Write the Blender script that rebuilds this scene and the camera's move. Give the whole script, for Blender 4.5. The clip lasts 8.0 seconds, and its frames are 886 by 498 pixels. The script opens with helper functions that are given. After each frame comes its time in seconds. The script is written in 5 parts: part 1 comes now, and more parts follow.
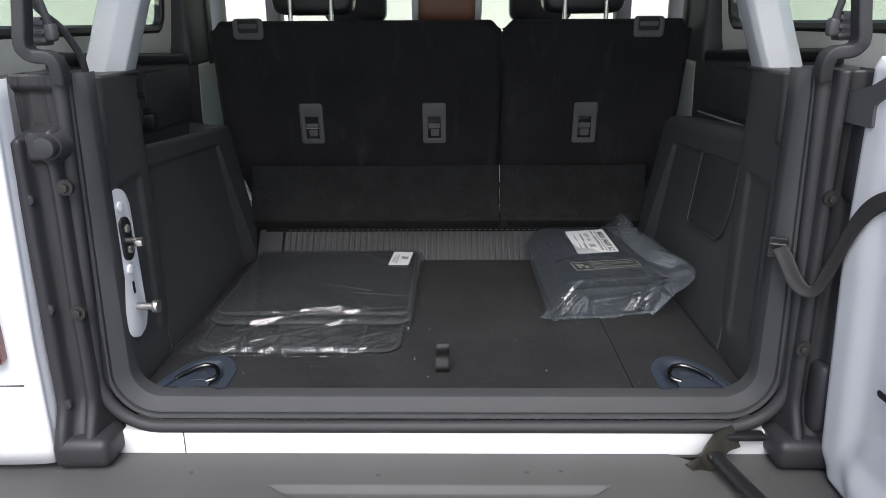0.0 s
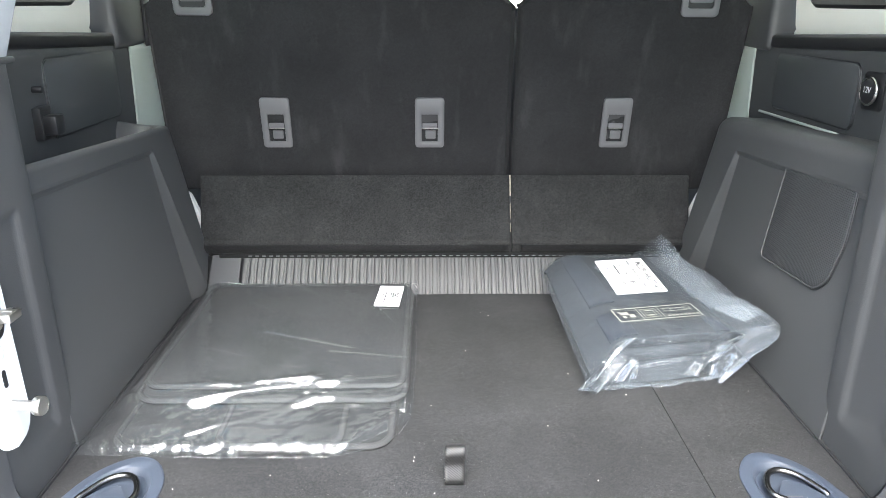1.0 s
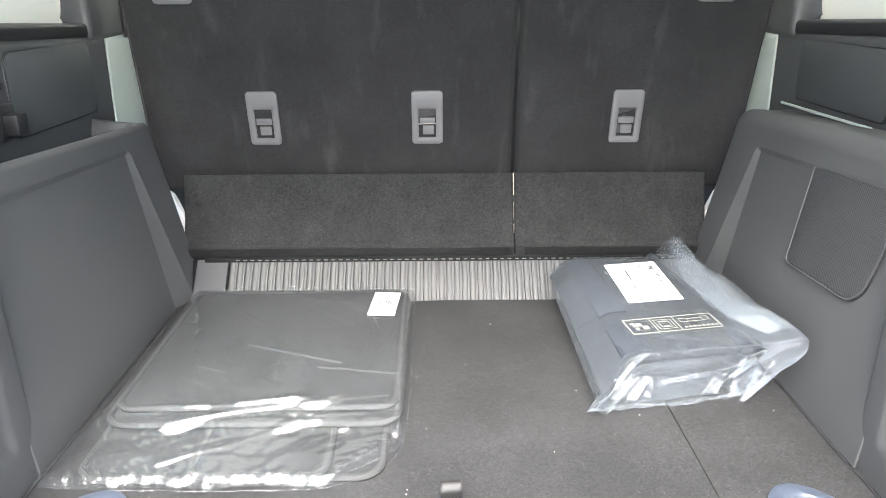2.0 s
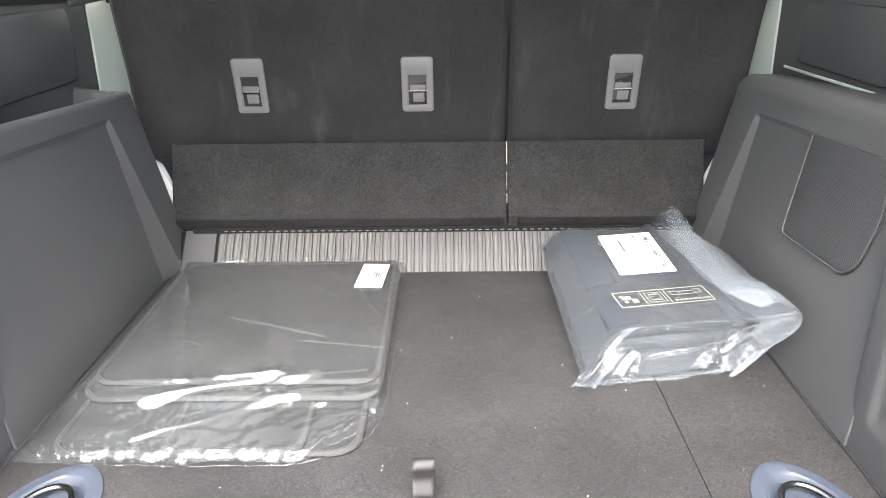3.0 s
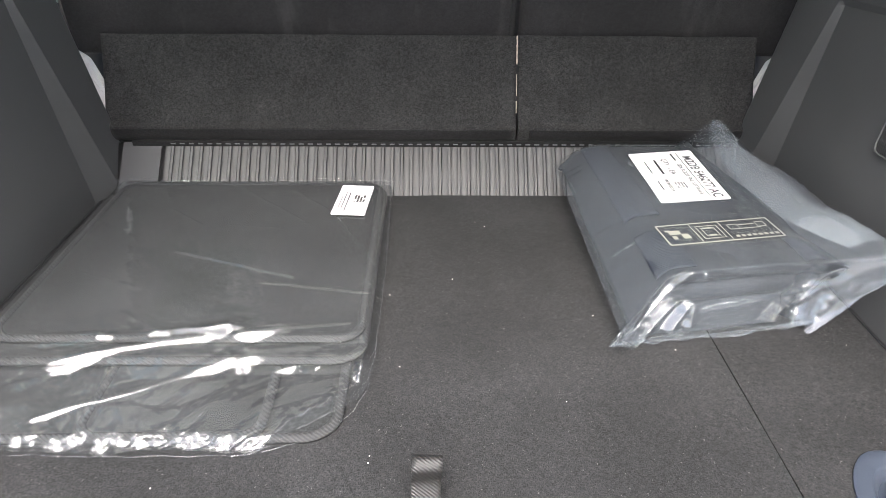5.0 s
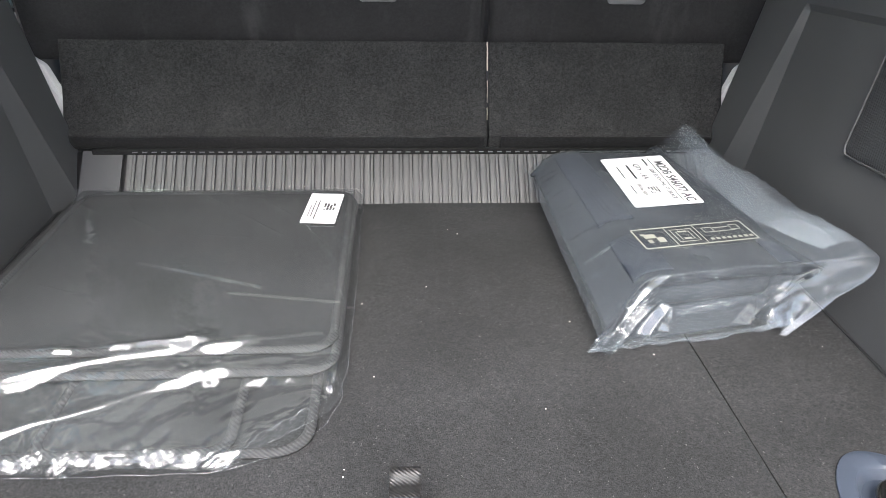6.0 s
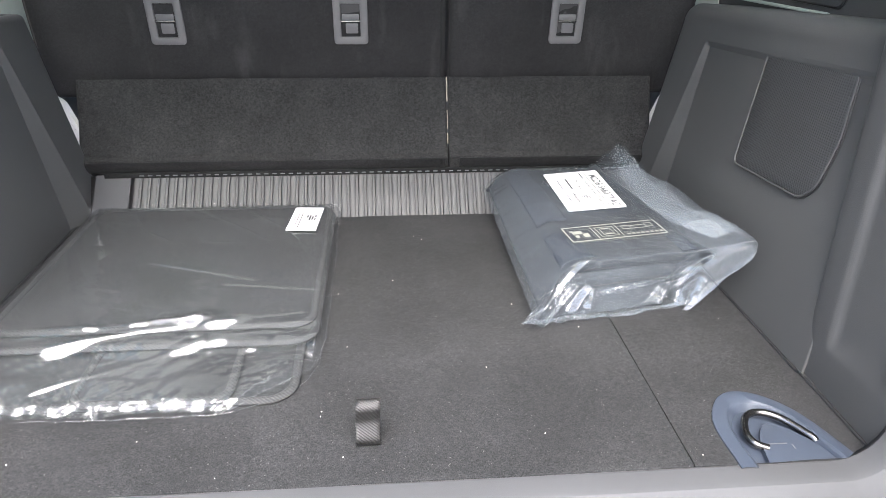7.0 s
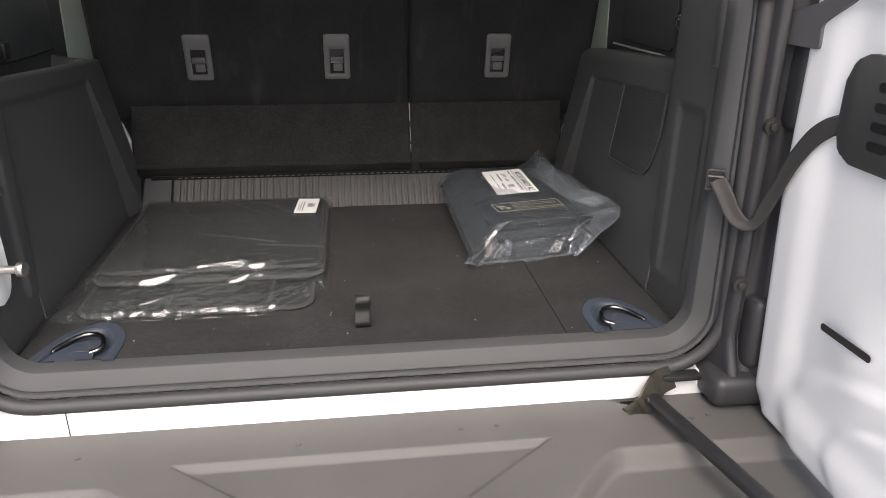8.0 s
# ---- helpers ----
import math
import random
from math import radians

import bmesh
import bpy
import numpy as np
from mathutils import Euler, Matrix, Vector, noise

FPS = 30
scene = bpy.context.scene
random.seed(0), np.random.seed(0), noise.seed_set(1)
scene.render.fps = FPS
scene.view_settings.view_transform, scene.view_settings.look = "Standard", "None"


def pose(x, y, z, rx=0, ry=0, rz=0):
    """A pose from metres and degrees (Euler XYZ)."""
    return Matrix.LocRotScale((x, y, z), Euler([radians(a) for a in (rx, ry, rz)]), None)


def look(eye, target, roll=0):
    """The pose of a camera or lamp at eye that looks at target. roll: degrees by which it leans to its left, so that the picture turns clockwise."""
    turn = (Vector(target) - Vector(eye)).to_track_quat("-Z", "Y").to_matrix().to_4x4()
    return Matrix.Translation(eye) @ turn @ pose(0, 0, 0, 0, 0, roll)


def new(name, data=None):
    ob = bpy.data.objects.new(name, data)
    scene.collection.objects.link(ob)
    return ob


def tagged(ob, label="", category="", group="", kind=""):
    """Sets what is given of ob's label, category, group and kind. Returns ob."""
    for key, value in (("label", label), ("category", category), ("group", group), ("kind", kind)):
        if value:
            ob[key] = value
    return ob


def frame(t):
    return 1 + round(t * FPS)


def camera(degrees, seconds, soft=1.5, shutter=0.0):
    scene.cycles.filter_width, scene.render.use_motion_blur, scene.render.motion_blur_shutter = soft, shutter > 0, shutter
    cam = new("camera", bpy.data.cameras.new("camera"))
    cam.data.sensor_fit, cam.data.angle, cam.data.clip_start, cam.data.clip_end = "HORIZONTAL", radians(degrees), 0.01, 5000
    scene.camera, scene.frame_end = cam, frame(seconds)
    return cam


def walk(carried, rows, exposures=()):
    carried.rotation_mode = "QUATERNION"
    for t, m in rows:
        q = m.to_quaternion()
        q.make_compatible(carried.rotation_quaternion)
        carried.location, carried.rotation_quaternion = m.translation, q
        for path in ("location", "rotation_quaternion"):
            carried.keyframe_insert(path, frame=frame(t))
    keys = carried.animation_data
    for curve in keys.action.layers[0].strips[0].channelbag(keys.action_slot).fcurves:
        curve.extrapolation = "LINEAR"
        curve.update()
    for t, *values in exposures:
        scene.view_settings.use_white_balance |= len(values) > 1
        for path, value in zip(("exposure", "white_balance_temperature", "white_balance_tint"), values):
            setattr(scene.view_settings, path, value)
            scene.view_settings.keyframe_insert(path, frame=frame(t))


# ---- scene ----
cam = camera(63.6, 8.0, soft=0.6)
PATH = [
    (0, (0.033, 0.04, 1.504), (0.002, 1.945, 0.897), -0.4),
    (0.5, (0.009, 0.29, 1.493), (0.015, 2.187, 0.861), 0.0),
    (1, (-0.022, 0.461, 1.491), (0.012, 2.35, 0.835), 0.2),
    (2.5, (0.023, 0.574, 1.483), (0.018, 2.444, 0.774), -0.7),
    (3, (0.048, 0.597, 1.478), (0.021, 2.445, 0.714), -0.8),
    (3.5, (0.044, 0.701, 1.448), (0.024, 2.506, 0.588), -0.3),
    (4, (-0.007, 0.878, 1.409), (0.004, 2.64, 0.464), 0.2),
    (4.5, (-0.026, 0.934, 1.385), (-0.006, 2.684, 0.418), 0.3),
    (5, (0.014, 0.835, 1.38), (0.048, 2.585, 0.412), 0.6),
    (5.2, (0.027, 0.81, 1.365), (0.071, 2.567, 0.411), 0.8),
    (6.5, (-0.002, 0.868, 1.361), (0.154, 2.644, 0.453), 1.1),
    (7, (0.036, 0.652, 1.391), (0.193, 2.462, 0.555), 0.6),
    (7.5, (0.027, 0.376, 1.424), (0.231, 2.203, 0.637), 0.4),
    (8, (-0.004, 0.157, 1.457), (0.248, 1.996, 0.713), 0.6),
]
walk(cam, [(t, look(eye, target, roll)) for t, eye, target, roll in PATH],
     [(0, 0.4, 6000, 10), (0.5, 1.95, 6050, 8), (1.0, 2.75, 6080, 6), (2.5, 3.25, 6450, 9), (3.5, 2.95, 6500, 10), (4.5, 2.65, 6450, 10), (5.2, 2.2, 6350, 10),
      (6.5, 2.25, 6180, 8), (7.0, 2.55, 6180, 10), (7.5, 2.4, 6350, 12), (8.0, 0.95, 6750, 12)])

# ---- world, sun, exposure ----
world = bpy.data.worlds.new("sky")
scene.world = world
world.use_nodes = True
wn, wl = world.node_tree.nodes, world.node_tree.links
sky = wn.new("ShaderNodeTexSky")
sky.sky_type = "NISHITA"
sky.sun_disc = False
sky.sun_elevation = radians(52)
sky.sun_rotation = radians(184)
sky.air_density, sky.dust_density, sky.ozone_density = 1.0, 5.0, 1.2
wn["Background"].inputs["Strength"].default_value = 0.18
wl.new(sky.outputs[0], wn["Background"].inputs["Color"])
sun = new("sun", bpy.data.lights.new("sun", "SUN"))
sun.data.energy, sun.data.angle, sun.data.color = 1.6, radians(40), (1.0, 0.99, 0.985)
sun.matrix_world = look((-0.2, -4.52, 8.13), (0.2, 1.2, 0.8))

# ---- materials ----
def material(name):
    m = bpy.data.materials.new(name)
    m.use_nodes = True
    return m, m.node_tree.nodes, m.node_tree.links, m.node_tree.nodes["Principled BSDF"]


def noise_tex(nodes, links, scale, detail=4.0, stretch=(1, 1, 1)):
    co = nodes.new("ShaderNodeTexCoord")
    mp = nodes.new("ShaderNodeMapping")
    mp.inputs["Scale"].default_value = stretch
    tx = nodes.new("ShaderNodeTexNoise")
    tx.inputs["Scale"].default_value = scale
    tx.inputs["Detail"].default_value = detail
    links.new(co.outputs["Object"], mp.inputs["Vector"])
    links.new(mp.outputs[0], tx.inputs["Vector"])
    return tx


def ramp(nodes, links, source, stops):
    r = nodes.new("ShaderNodeValToRGB")
    el = r.color_ramp.elements
    el[0].position, el[0].color = stops[0][0], (*stops[0][1], 1)
    el[1].position, el[1].color = stops[-1][0], (*stops[-1][1], 1)
    for p, c in stops[1:-1]:
        e = el.new(p)
        e.color = (*c, 1)
    links.new(source, r.inputs[0])
    return r


def shade(c, k):
    return tuple(min(1.0, v * k) for v in c)


def surface(name, color, rough=0.5, metal=0.0, vary=0.15, big=6.0, fine=900.0, bump=0.1, depth=0.0006, coat=0.0, spec=0.5, rough_vary=0.08, sheen=0.0):
    """Plain surface with soft stains at one scale and grain at another."""
    m, n, l, p = material(name)
    a = noise_tex(n, l, big, 5.0)
    b = noise_tex(n, l, fine, 6.0)
    mix = n.new("ShaderNodeMix")
    mix.data_type = "RGBA"
    mix.inputs["Factor"].default_value = 0.35
    ra = ramp(n, l, a.outputs["Fac"], [(0.3, shade(color, 1 - vary)), (0.7, shade(color, 1 + vary))])
    rb = ramp(n, l, b.outputs["Fac"], [(0.3, shade(color, 1 - vary * 1.6)), (0.7, shade(color, 1 + vary * 1.6))])
    l.new(ra.outputs[0], mix.inputs["A"])
    l.new(rb.outputs[0], mix.inputs["B"])
    l.new(mix.outputs["Result"], p.inputs["Base Color"])
    rr = n.new("ShaderNodeMapRange")
    rr.inputs["To Min"].default_value, rr.inputs["To Max"].default_value = rough - rough_vary, rough + rough_vary
    l.new(a.outputs["Fac"], rr.inputs["Value"])
    l.new(rr.outputs[0], p.inputs["Roughness"])
    p.inputs["Metallic"].default_value = metal
    p.inputs["Coat Weight"].default_value = coat
    p.inputs["Coat Roughness"].default_value = 0.08
    p.inputs["Specular IOR Level"].default_value = spec
    p.inputs["Sheen Weight"].default_value = sheen
    if bump:
        bp = n.new("ShaderNodeBump")
        bp.inputs["Strength"].default_value, bp.inputs["Distance"].default_value = bump, depth
        l.new(b.outputs["Fac"], bp.inputs["Height"])
        l.new(bp.outputs[0], p.inputs["Normal"])
    return m


def carpet(name, color, fleck=0.6, fine=1400.0, big=7.0, wear=0.25, scuffs=0.0, specks=0.0, clump=0.18):
    """Needle-felt: crossed fibres, soft clumps of pile, worn lighter patches, pale scuffs and stray pale fibres."""
    m, n, l, p = material(name)
    a = noise_tex(n, l, big, 6.0)
    b = noise_tex(n, l, fine, 3.0, (1.0, 0.35, 0.6))
    c = noise_tex(n, l, fine, 3.0, (0.4, 1.0, 1.0))
    d = noise_tex(n, l, 210.0, 4.0)
    ra = ramp(n, l, a.outputs["Fac"], [(0.35, shade(color, 1 - wear)), (0.55, color), (0.75, shade(color, 1 + wear))])
    fibre = n.new("ShaderNodeMath")
    fibre.operation = "MAXIMUM"
    l.new(b.outputs["Fac"], fibre.inputs[0])
    l.new(c.outputs["Fac"], fibre.inputs[1])
    rb = ramp(n, l, fibre.outputs[0], [(0.42, (1 - fleck,) * 3), (0.55, (0.95, 0.95, 0.95)), (0.72, (1 + fleck * 1.3,) * 3)])
    rd = ramp(n, l, d.outputs["Fac"], [(0.35, (1 - clump,) * 3), (0.65, (1 + clump,) * 3)])
    out = ra.outputs[0]
    for r in (rb, rd):
        mul = n.new("ShaderNodeMix")
        mul.data_type, mul.blend_type = "RGBA", "MULTIPLY"
        mul.inputs["Factor"].default_value = 1.0
        l.new(out, mul.inputs["A"])
        l.new(r.outputs[0], mul.inputs["B"])
        out = mul.outputs["Result"]
    for amount, source, lo, hi, tone in ((scuffs, noise_tex(n, l, 16.0, 12.0, (1.7, 1.0, 0.45)), 0.58, 0.84, 0.13), (specks, noise_tex(n, l, 330.0, 2.0, (1.0, 0.7, 1.0)), 0.70, 0.76, 0.16)):
        if amount:
            rs = ramp(n, l, source.outputs["Fac"], [(lo, (0, 0, 0)), (hi, (amount,) * 3)])
            add = n.new("ShaderNodeMix")
            add.data_type = "RGBA"
            l.new(rs.outputs[0], add.inputs["Factor"])
            l.new(out, add.inputs["A"])
            add.inputs["B"].default_value = (tone, tone * 0.99, tone * 0.97, 1)
            out = add.outputs["Result"]
    l.new(out, p.inputs["Base Color"])
    p.inputs["Roughness"].default_value = 0.95
    p.inputs["Specular IOR Level"].default_value = 0.12
    p.inputs["Sheen Weight"].default_value = 0.03
    p.inputs["Sheen Roughness"].default_value = 0.6
    bp = n.new("ShaderNodeBump")
    bp.inputs["Strength"].default_value, bp.inputs["Distance"].default_value = 0.25, 0.0005
    l.new(fibre.outputs[0], bp.inputs["Height"])
    l.new(bp.outputs[0], p.inputs["Normal"])
    return m


def gloss_weight(n, l, normal=None, least=0.045):
    """Share of gloss: small when seen straight on, rising at a glance."""
    lw = n.new("ShaderNodeLayerWeight")
    lw.inputs["Blend"].default_value = 0.5
    if normal is not None:
        l.new(normal, lw.inputs["Normal"])
    pw = n.new("ShaderNodeMath")
    pw.operation = "POWER"
    pw.inputs[1].default_value = 4.0
    l.new(lw.outputs["Facing"], pw.inputs[0])
    mr = n.new("ShaderNodeMapRange")
    mr.inputs["To Min"].default_value, mr.inputs["To Max"].default_value = least, 1.0
    l.new(pw.outputs[0], mr.inputs["Value"])
    return mr.outputs[0]


def film(name, milk=0.1, tint=(0.75, 0.8, 0.85), rough=0.12, crease=0.5, scale=28.0, least=0.045):
    """Thin clear plastic: see-through, a little milky, glossy where it turns away."""
    m, n, l, p = material(name)
    n.remove(p)
    tr = n.new("ShaderNodeBsdfTransparent")
    tr.inputs["Color"].default_value = (0.96, 0.97, 0.98, 1)
    gl = n.new("ShaderNodeBsdfGlossy")
    gl.inputs["Roughness"].default_value = rough
    di = n.new("ShaderNodeBsdfDiffuse")
    di.inputs["Color"].default_value = (*tint, 1)
    tl = n.new("ShaderNodeBsdfTranslucent")
    tl.inputs["Color"].default_value = (*tint, 1)
    half = n.new("ShaderNodeMixShader")
    half.inputs[0].default_value = 0.35
    l.new(di.outputs[0], half.inputs[1])
    l.new(tl.outputs[0], half.inputs[2])
    cloud = noise_tex(n, l, 11.0, 5.0)
    mr = n.new("ShaderNodeMapRange")
    mr.inputs["From Min"].default_value, mr.inputs["From Max"].default_value = 0.3, 0.7
    mr.inputs["To Min"].default_value, mr.inputs["To Max"].default_value = milk * 0.6, milk * 1.4
    l.new(cloud.outputs["Fac"], mr.inputs["Value"])
    body = n.new("ShaderNodeMixShader")
    l.new(mr.outputs[0], body.inputs[0])
    l.new(tr.outputs[0], body.inputs[1])
    l.new(half.outputs[0], body.inputs[2])
    cr = noise_tex(n, l, scale, 6.0, (1.0, 2.5, 1.0))
    bp = n.new("ShaderNodeBump")
    bp.inputs["Strength"].default_value, bp.inputs["Distance"].default_value = crease, 0.004
    l.new(cr.outputs["Fac"], bp.inputs["Height"])
    for sh in (gl, di):
        l.new(bp.outputs[0], sh.inputs["Normal"])
    fr = gloss_weight(n, l, bp.outputs[0], least)
    top = n.new("ShaderNodeMixShader")
    l.new(fr, top.inputs[0])
    l.new(body.outputs[0], top.inputs[1])
    l.new(gl.outputs[0], top.inputs[2])
    l.new(top.outputs[0], n["Material Output"].inputs["Surface"])
    return m


def ribbed(name, color, axis, pitch, rough=0.6, depth=0.0008, low=0.6):
    """Cloth or webbing with a woven rib along one axis."""
    m, n, l, p = material(name)
    co = n.new("ShaderNodeTexCoord")
    wv = n.new("ShaderNodeTexWave")
    wv.bands_direction = axis
    wv.inputs["Scale"].default_value = 0.314 / pitch
    wv.inputs["Distortion"].default_value = 0.4
    l.new(co.outputs["Object"], wv.inputs["Vector"])
    r = ramp(n, l, wv.outputs["Fac"], [(0.1, shade(color, low)), (0.8, shade(color, 2 - low))])
    l.new(r.outputs[0], p.inputs["Base Color"])
    p.inputs["Roughness"].default_value = rough
    bp = n.new("ShaderNodeBump")
    bp.inputs["Strength"].default_value, bp.inputs["Distance"].default_value = 0.8, depth
    l.new(wv.outputs["Fac"], bp.inputs["Height"])
    l.new(bp.outputs[0], p.inputs["Normal"])
    return m


def perforated(name, color, pitch):
    """Pressed mesh: rows of small dark holes."""
    m, n, l, p = material(name)
    co = n.new("ShaderNodeTexCoord")
    waves = []
    for axis, k in (("Z", 1.0), ("Y", 1.25)):
        wv = n.new("ShaderNodeTexWave")
        wv.bands_direction = axis
        wv.inputs["Scale"].default_value = 0.314 / (pitch * k)
        l.new(co.outputs["Object"], wv.inputs["Vector"])
        waves.append(wv)
    mul = n.new("ShaderNodeMath")
    mul.operation = "MULTIPLY"
    l.new(waves[0].outputs["Fac"], mul.inputs[0])
    l.new(waves[1].outputs["Fac"], mul.inputs[1])
    r = ramp(n, l, mul.outputs[0], [(0.2, shade(color, 1.1)), (0.6, shade(color, 0.35))])
    l.new(r.outputs[0], p.inputs["Base Color"])
    p.inputs["Roughness"].default_value = 0.5
    bp = n.new("ShaderNodeBump")
    bp.invert = True
    bp.inputs["Strength"].default_value, bp.inputs["Distance"].default_value = 0.6, 0.0008
    l.new(mul.outputs[0], bp.inputs["Height"])
    l.new(bp.outputs[0], p.inputs["Normal"])
    return m


TRIM = surface("grained_trim_plastic", (0.0545, 0.0550, 0.0550), 0.5, vary=0.12, fine=700, bump=0.35, depth=0.0005, spec=0.45)
TRIM_LID = surface("lid_plastic", (0.052, 0.054, 0.0545), 0.45, vary=0.1, fine=1800, bump=0.2, depth=0.0003)
SILL = surface("sill_plastic", (0.050, 0.0512, 0.053), 0.6, vary=0.12, fine=1100, bump=0.25, depth=0.0005, spec=0.3)
BLACK = surface("black_plastic", (0.015, 0.015, 0.016), 0.4, vary=0.2, fine=900, bump=0.15)
RUBBER = surface("black_rubber", (0.030, 0.030, 0.032), 0.62, vary=0.2, fine=700, bump=0.15)
JAMB = surface("jamb_cover_plastic", (0.027, 0.027, 0.0295), 0.5, vary=0.2, fine=700, bump=0.2)
WHITE = surface("white_paint", (0.78, 0.785, 0.79), 0.22, vary=0.012, fine=300, bump=0.0, coat=0.6, rough_vary=0.03)
ROLL_PAINT = surface("pale_grey_roll_bar_paint", (0.50, 0.52, 0.53), 0.25, vary=0.03, fine=300, bump=0.0, coat=0.6)
CREAM = surface("pale_hardtop_liner", (0.78, 0.77, 0.69), 0.6, vary=0.05, fine=700, bump=0.15)
BUMPER = surface("bumper_plastic", (0.077, 0.075, 0.072), 0.62, vary=0.14, fine=1000, bump=0.35, depth=0.0006)
CARPET = carpet("floor_carpet", (0.0205, 0.0206, 0.0210), 0.5, fine=900, wear=0.2, specks=0.35)
SEAT_FELT = carpet("seat_back_felt", (0.0187, 0.0184, 0.0191), 0.3, fine=1100, wear=0.2, scuffs=0.16, clump=0.12)
FLAP_FELT = carpet("flap_felt", (0.0190, 0.0190, 0.0189), 0.55, fine=800, big=16.0, wear=0.16, scuffs=0.05, clump=0.25)
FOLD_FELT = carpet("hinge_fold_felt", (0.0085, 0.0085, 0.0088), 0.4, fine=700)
MAT_FELT = carpet("mat_pile", (0.0250, 0.0262, 0.0266), 0.45, fine=800, wear=0.10, clump=0.18, big=18.0)
BINDING = ribbed("mat_binding_yarn", (0.027, 0.0278, 0.0283), "DIAGONAL", 0.0030, 0.85, 0.0006, 0.72)
STRIP = surface("ribbed_strip_plastic", (0.055, 0.0545, 0.054), 0.5, vary=0.1, fine=900, bump=0.2)
BEZEL = surface("grey_bezel_plastic", (0.088, 0.087, 0.090), 0.48, vary=0.06, fine=1200, bump=0.2, depth=0.0004)
METAL = surface("bright_metal", (0.62, 0.6, 0.56), 0.28, metal=1.0, vary=0.1, fine=400, bump=0.05)
RING = surface("dark_chrome", (0.17, 0.165, 0.16), 0.26, metal=1.0, vary=0.1, fine=400, bump=0.05)
BRONZE = surface("bronze_steel", (0.085, 0.078, 0.064), 0.42, metal=0.9, vary=0.3, fine=200, bump=0.1)
ZINC = surface("zinc_plate", (0.55, 0.53, 0.46), 0.38, metal=0.9, vary=0.15, fine=300, bump=0.1)
BOLT = surface("dull_bolt", (0.055, 0.053, 0.05), 0.5, metal=0.6, vary=0.2, fine=400, bump=0.1)
SLATE = surface("blue_grey_plastic", (0.033, 0.041, 0.057), 0.45, vary=0.1, fine=900, bump=0.15)
NAVY = surface("navy_pouch_cloth", (0.0095, 0.0125, 0.0165), 0.75, vary=0.25, fine=1300, bump=0.3)
MESHCLOTH = ribbed("pouch_webbing", (0.0065, 0.0105, 0.0185), "Y", 0.0036, 0.8, 0.0004, 0.8)
WEB = ribbed("pull_webbing", (0.017, 0.0165, 0.016), "DIAGONAL", 0.0022, 0.45, 0.0006, 0.5)
STRAPWEB = surface("strap_webbing", (0.027, 0.0262, 0.0255), 0.7, vary=0.2, fine=1500, bump=0.5, depth=0.0006)
GRILLE = perforated("speaker_grille_mesh", (0.040, 0.041, 0.0415), 0.0034)
PAPER = surface("label_paper", (0.78, 0.78, 0.77), 0.5, vary=0.02, fine=300, bump=0.0)
INK = surface("label_ink", (0.02, 0.02, 0.022), 0.6, vary=0.1, bump=0.0)
PRINT = surface("silver_print", (0.22, 0.22, 0.185), 0.5, vary=0.1, bump=0.0)
LEATHER = surface("black_leather", (0.016, 0.016, 0.017), 0.35, vary=0.2, fine=500, bump=0.3)
BROWN = surface("brown_leather", (0.16, 0.065, 0.035), 0.45, vary=0.15, fine=500, bump=0.3)
GLOSSY_GREY = surface("glossy_grey_plastic", (0.58, 0.57, 0.56), 0.2, vary=0.1, fine=300, bump=0.05)
PALE = surface("pale_grey_panel", (0.42, 0.44, 0.42), 0.5, vary=0.08, fine=500, bump=0.1)
LAMP_RED = surface("red_lens", (0.16, 0.012, 0.010), 0.12, vary=0.1, bump=0.0, coat=1.0)
SEAM = film("bag_seam_film", 0.06, (0.7, 0.74, 0.78), 0.10, 0.3, 90.0)
MAT_FILM = film("clear_mat_bag_film", 0.03, (0.76, 0.8, 0.82), 0.035, 0.05, 60.0, 0.075)
POLY = film("milky_poly_bag_film", 0.085, (0.60, 0.67, 0.74), 0.10, 0.12, 40.0, 0.085)
POLY_DENSE = film("folded_poly_film", 0.22, (0.50, 0.57, 0.63), 0.12, 0.04, 40.0, 0.08)
# the grey side trim again, with greenish window light put into its colour
LIT_TRIM = surface("window_lit_trim", (0.37, 0.41, 0.365), 0.4, vary=0.08, fine=1200, bump=0.15, depth=0.0004)


def glass_mat():
    m, n, l, p = material("window_glass")
    n.remove(p)
    tr = n.new("ShaderNodeBsdfTransparent")
    tr.inputs["Color"].default_value = (0.78, 0.87, 0.80, 1)
    gl = n.new("ShaderNodeBsdfGlossy")
    gl.inputs["Roughness"].default_value = 0.02
    mx = n.new("ShaderNodeMixShader")
    l.new(gloss_weight(n, l), mx.inputs[0])
    l.new(tr.outputs[0], mx.inputs[1])
    l.new(gl.outputs[0], mx.inputs[2])
    l.new(mx.outputs[0], n["Material Output"].inputs["Surface"])
    return m


GLASS = glass_mat()

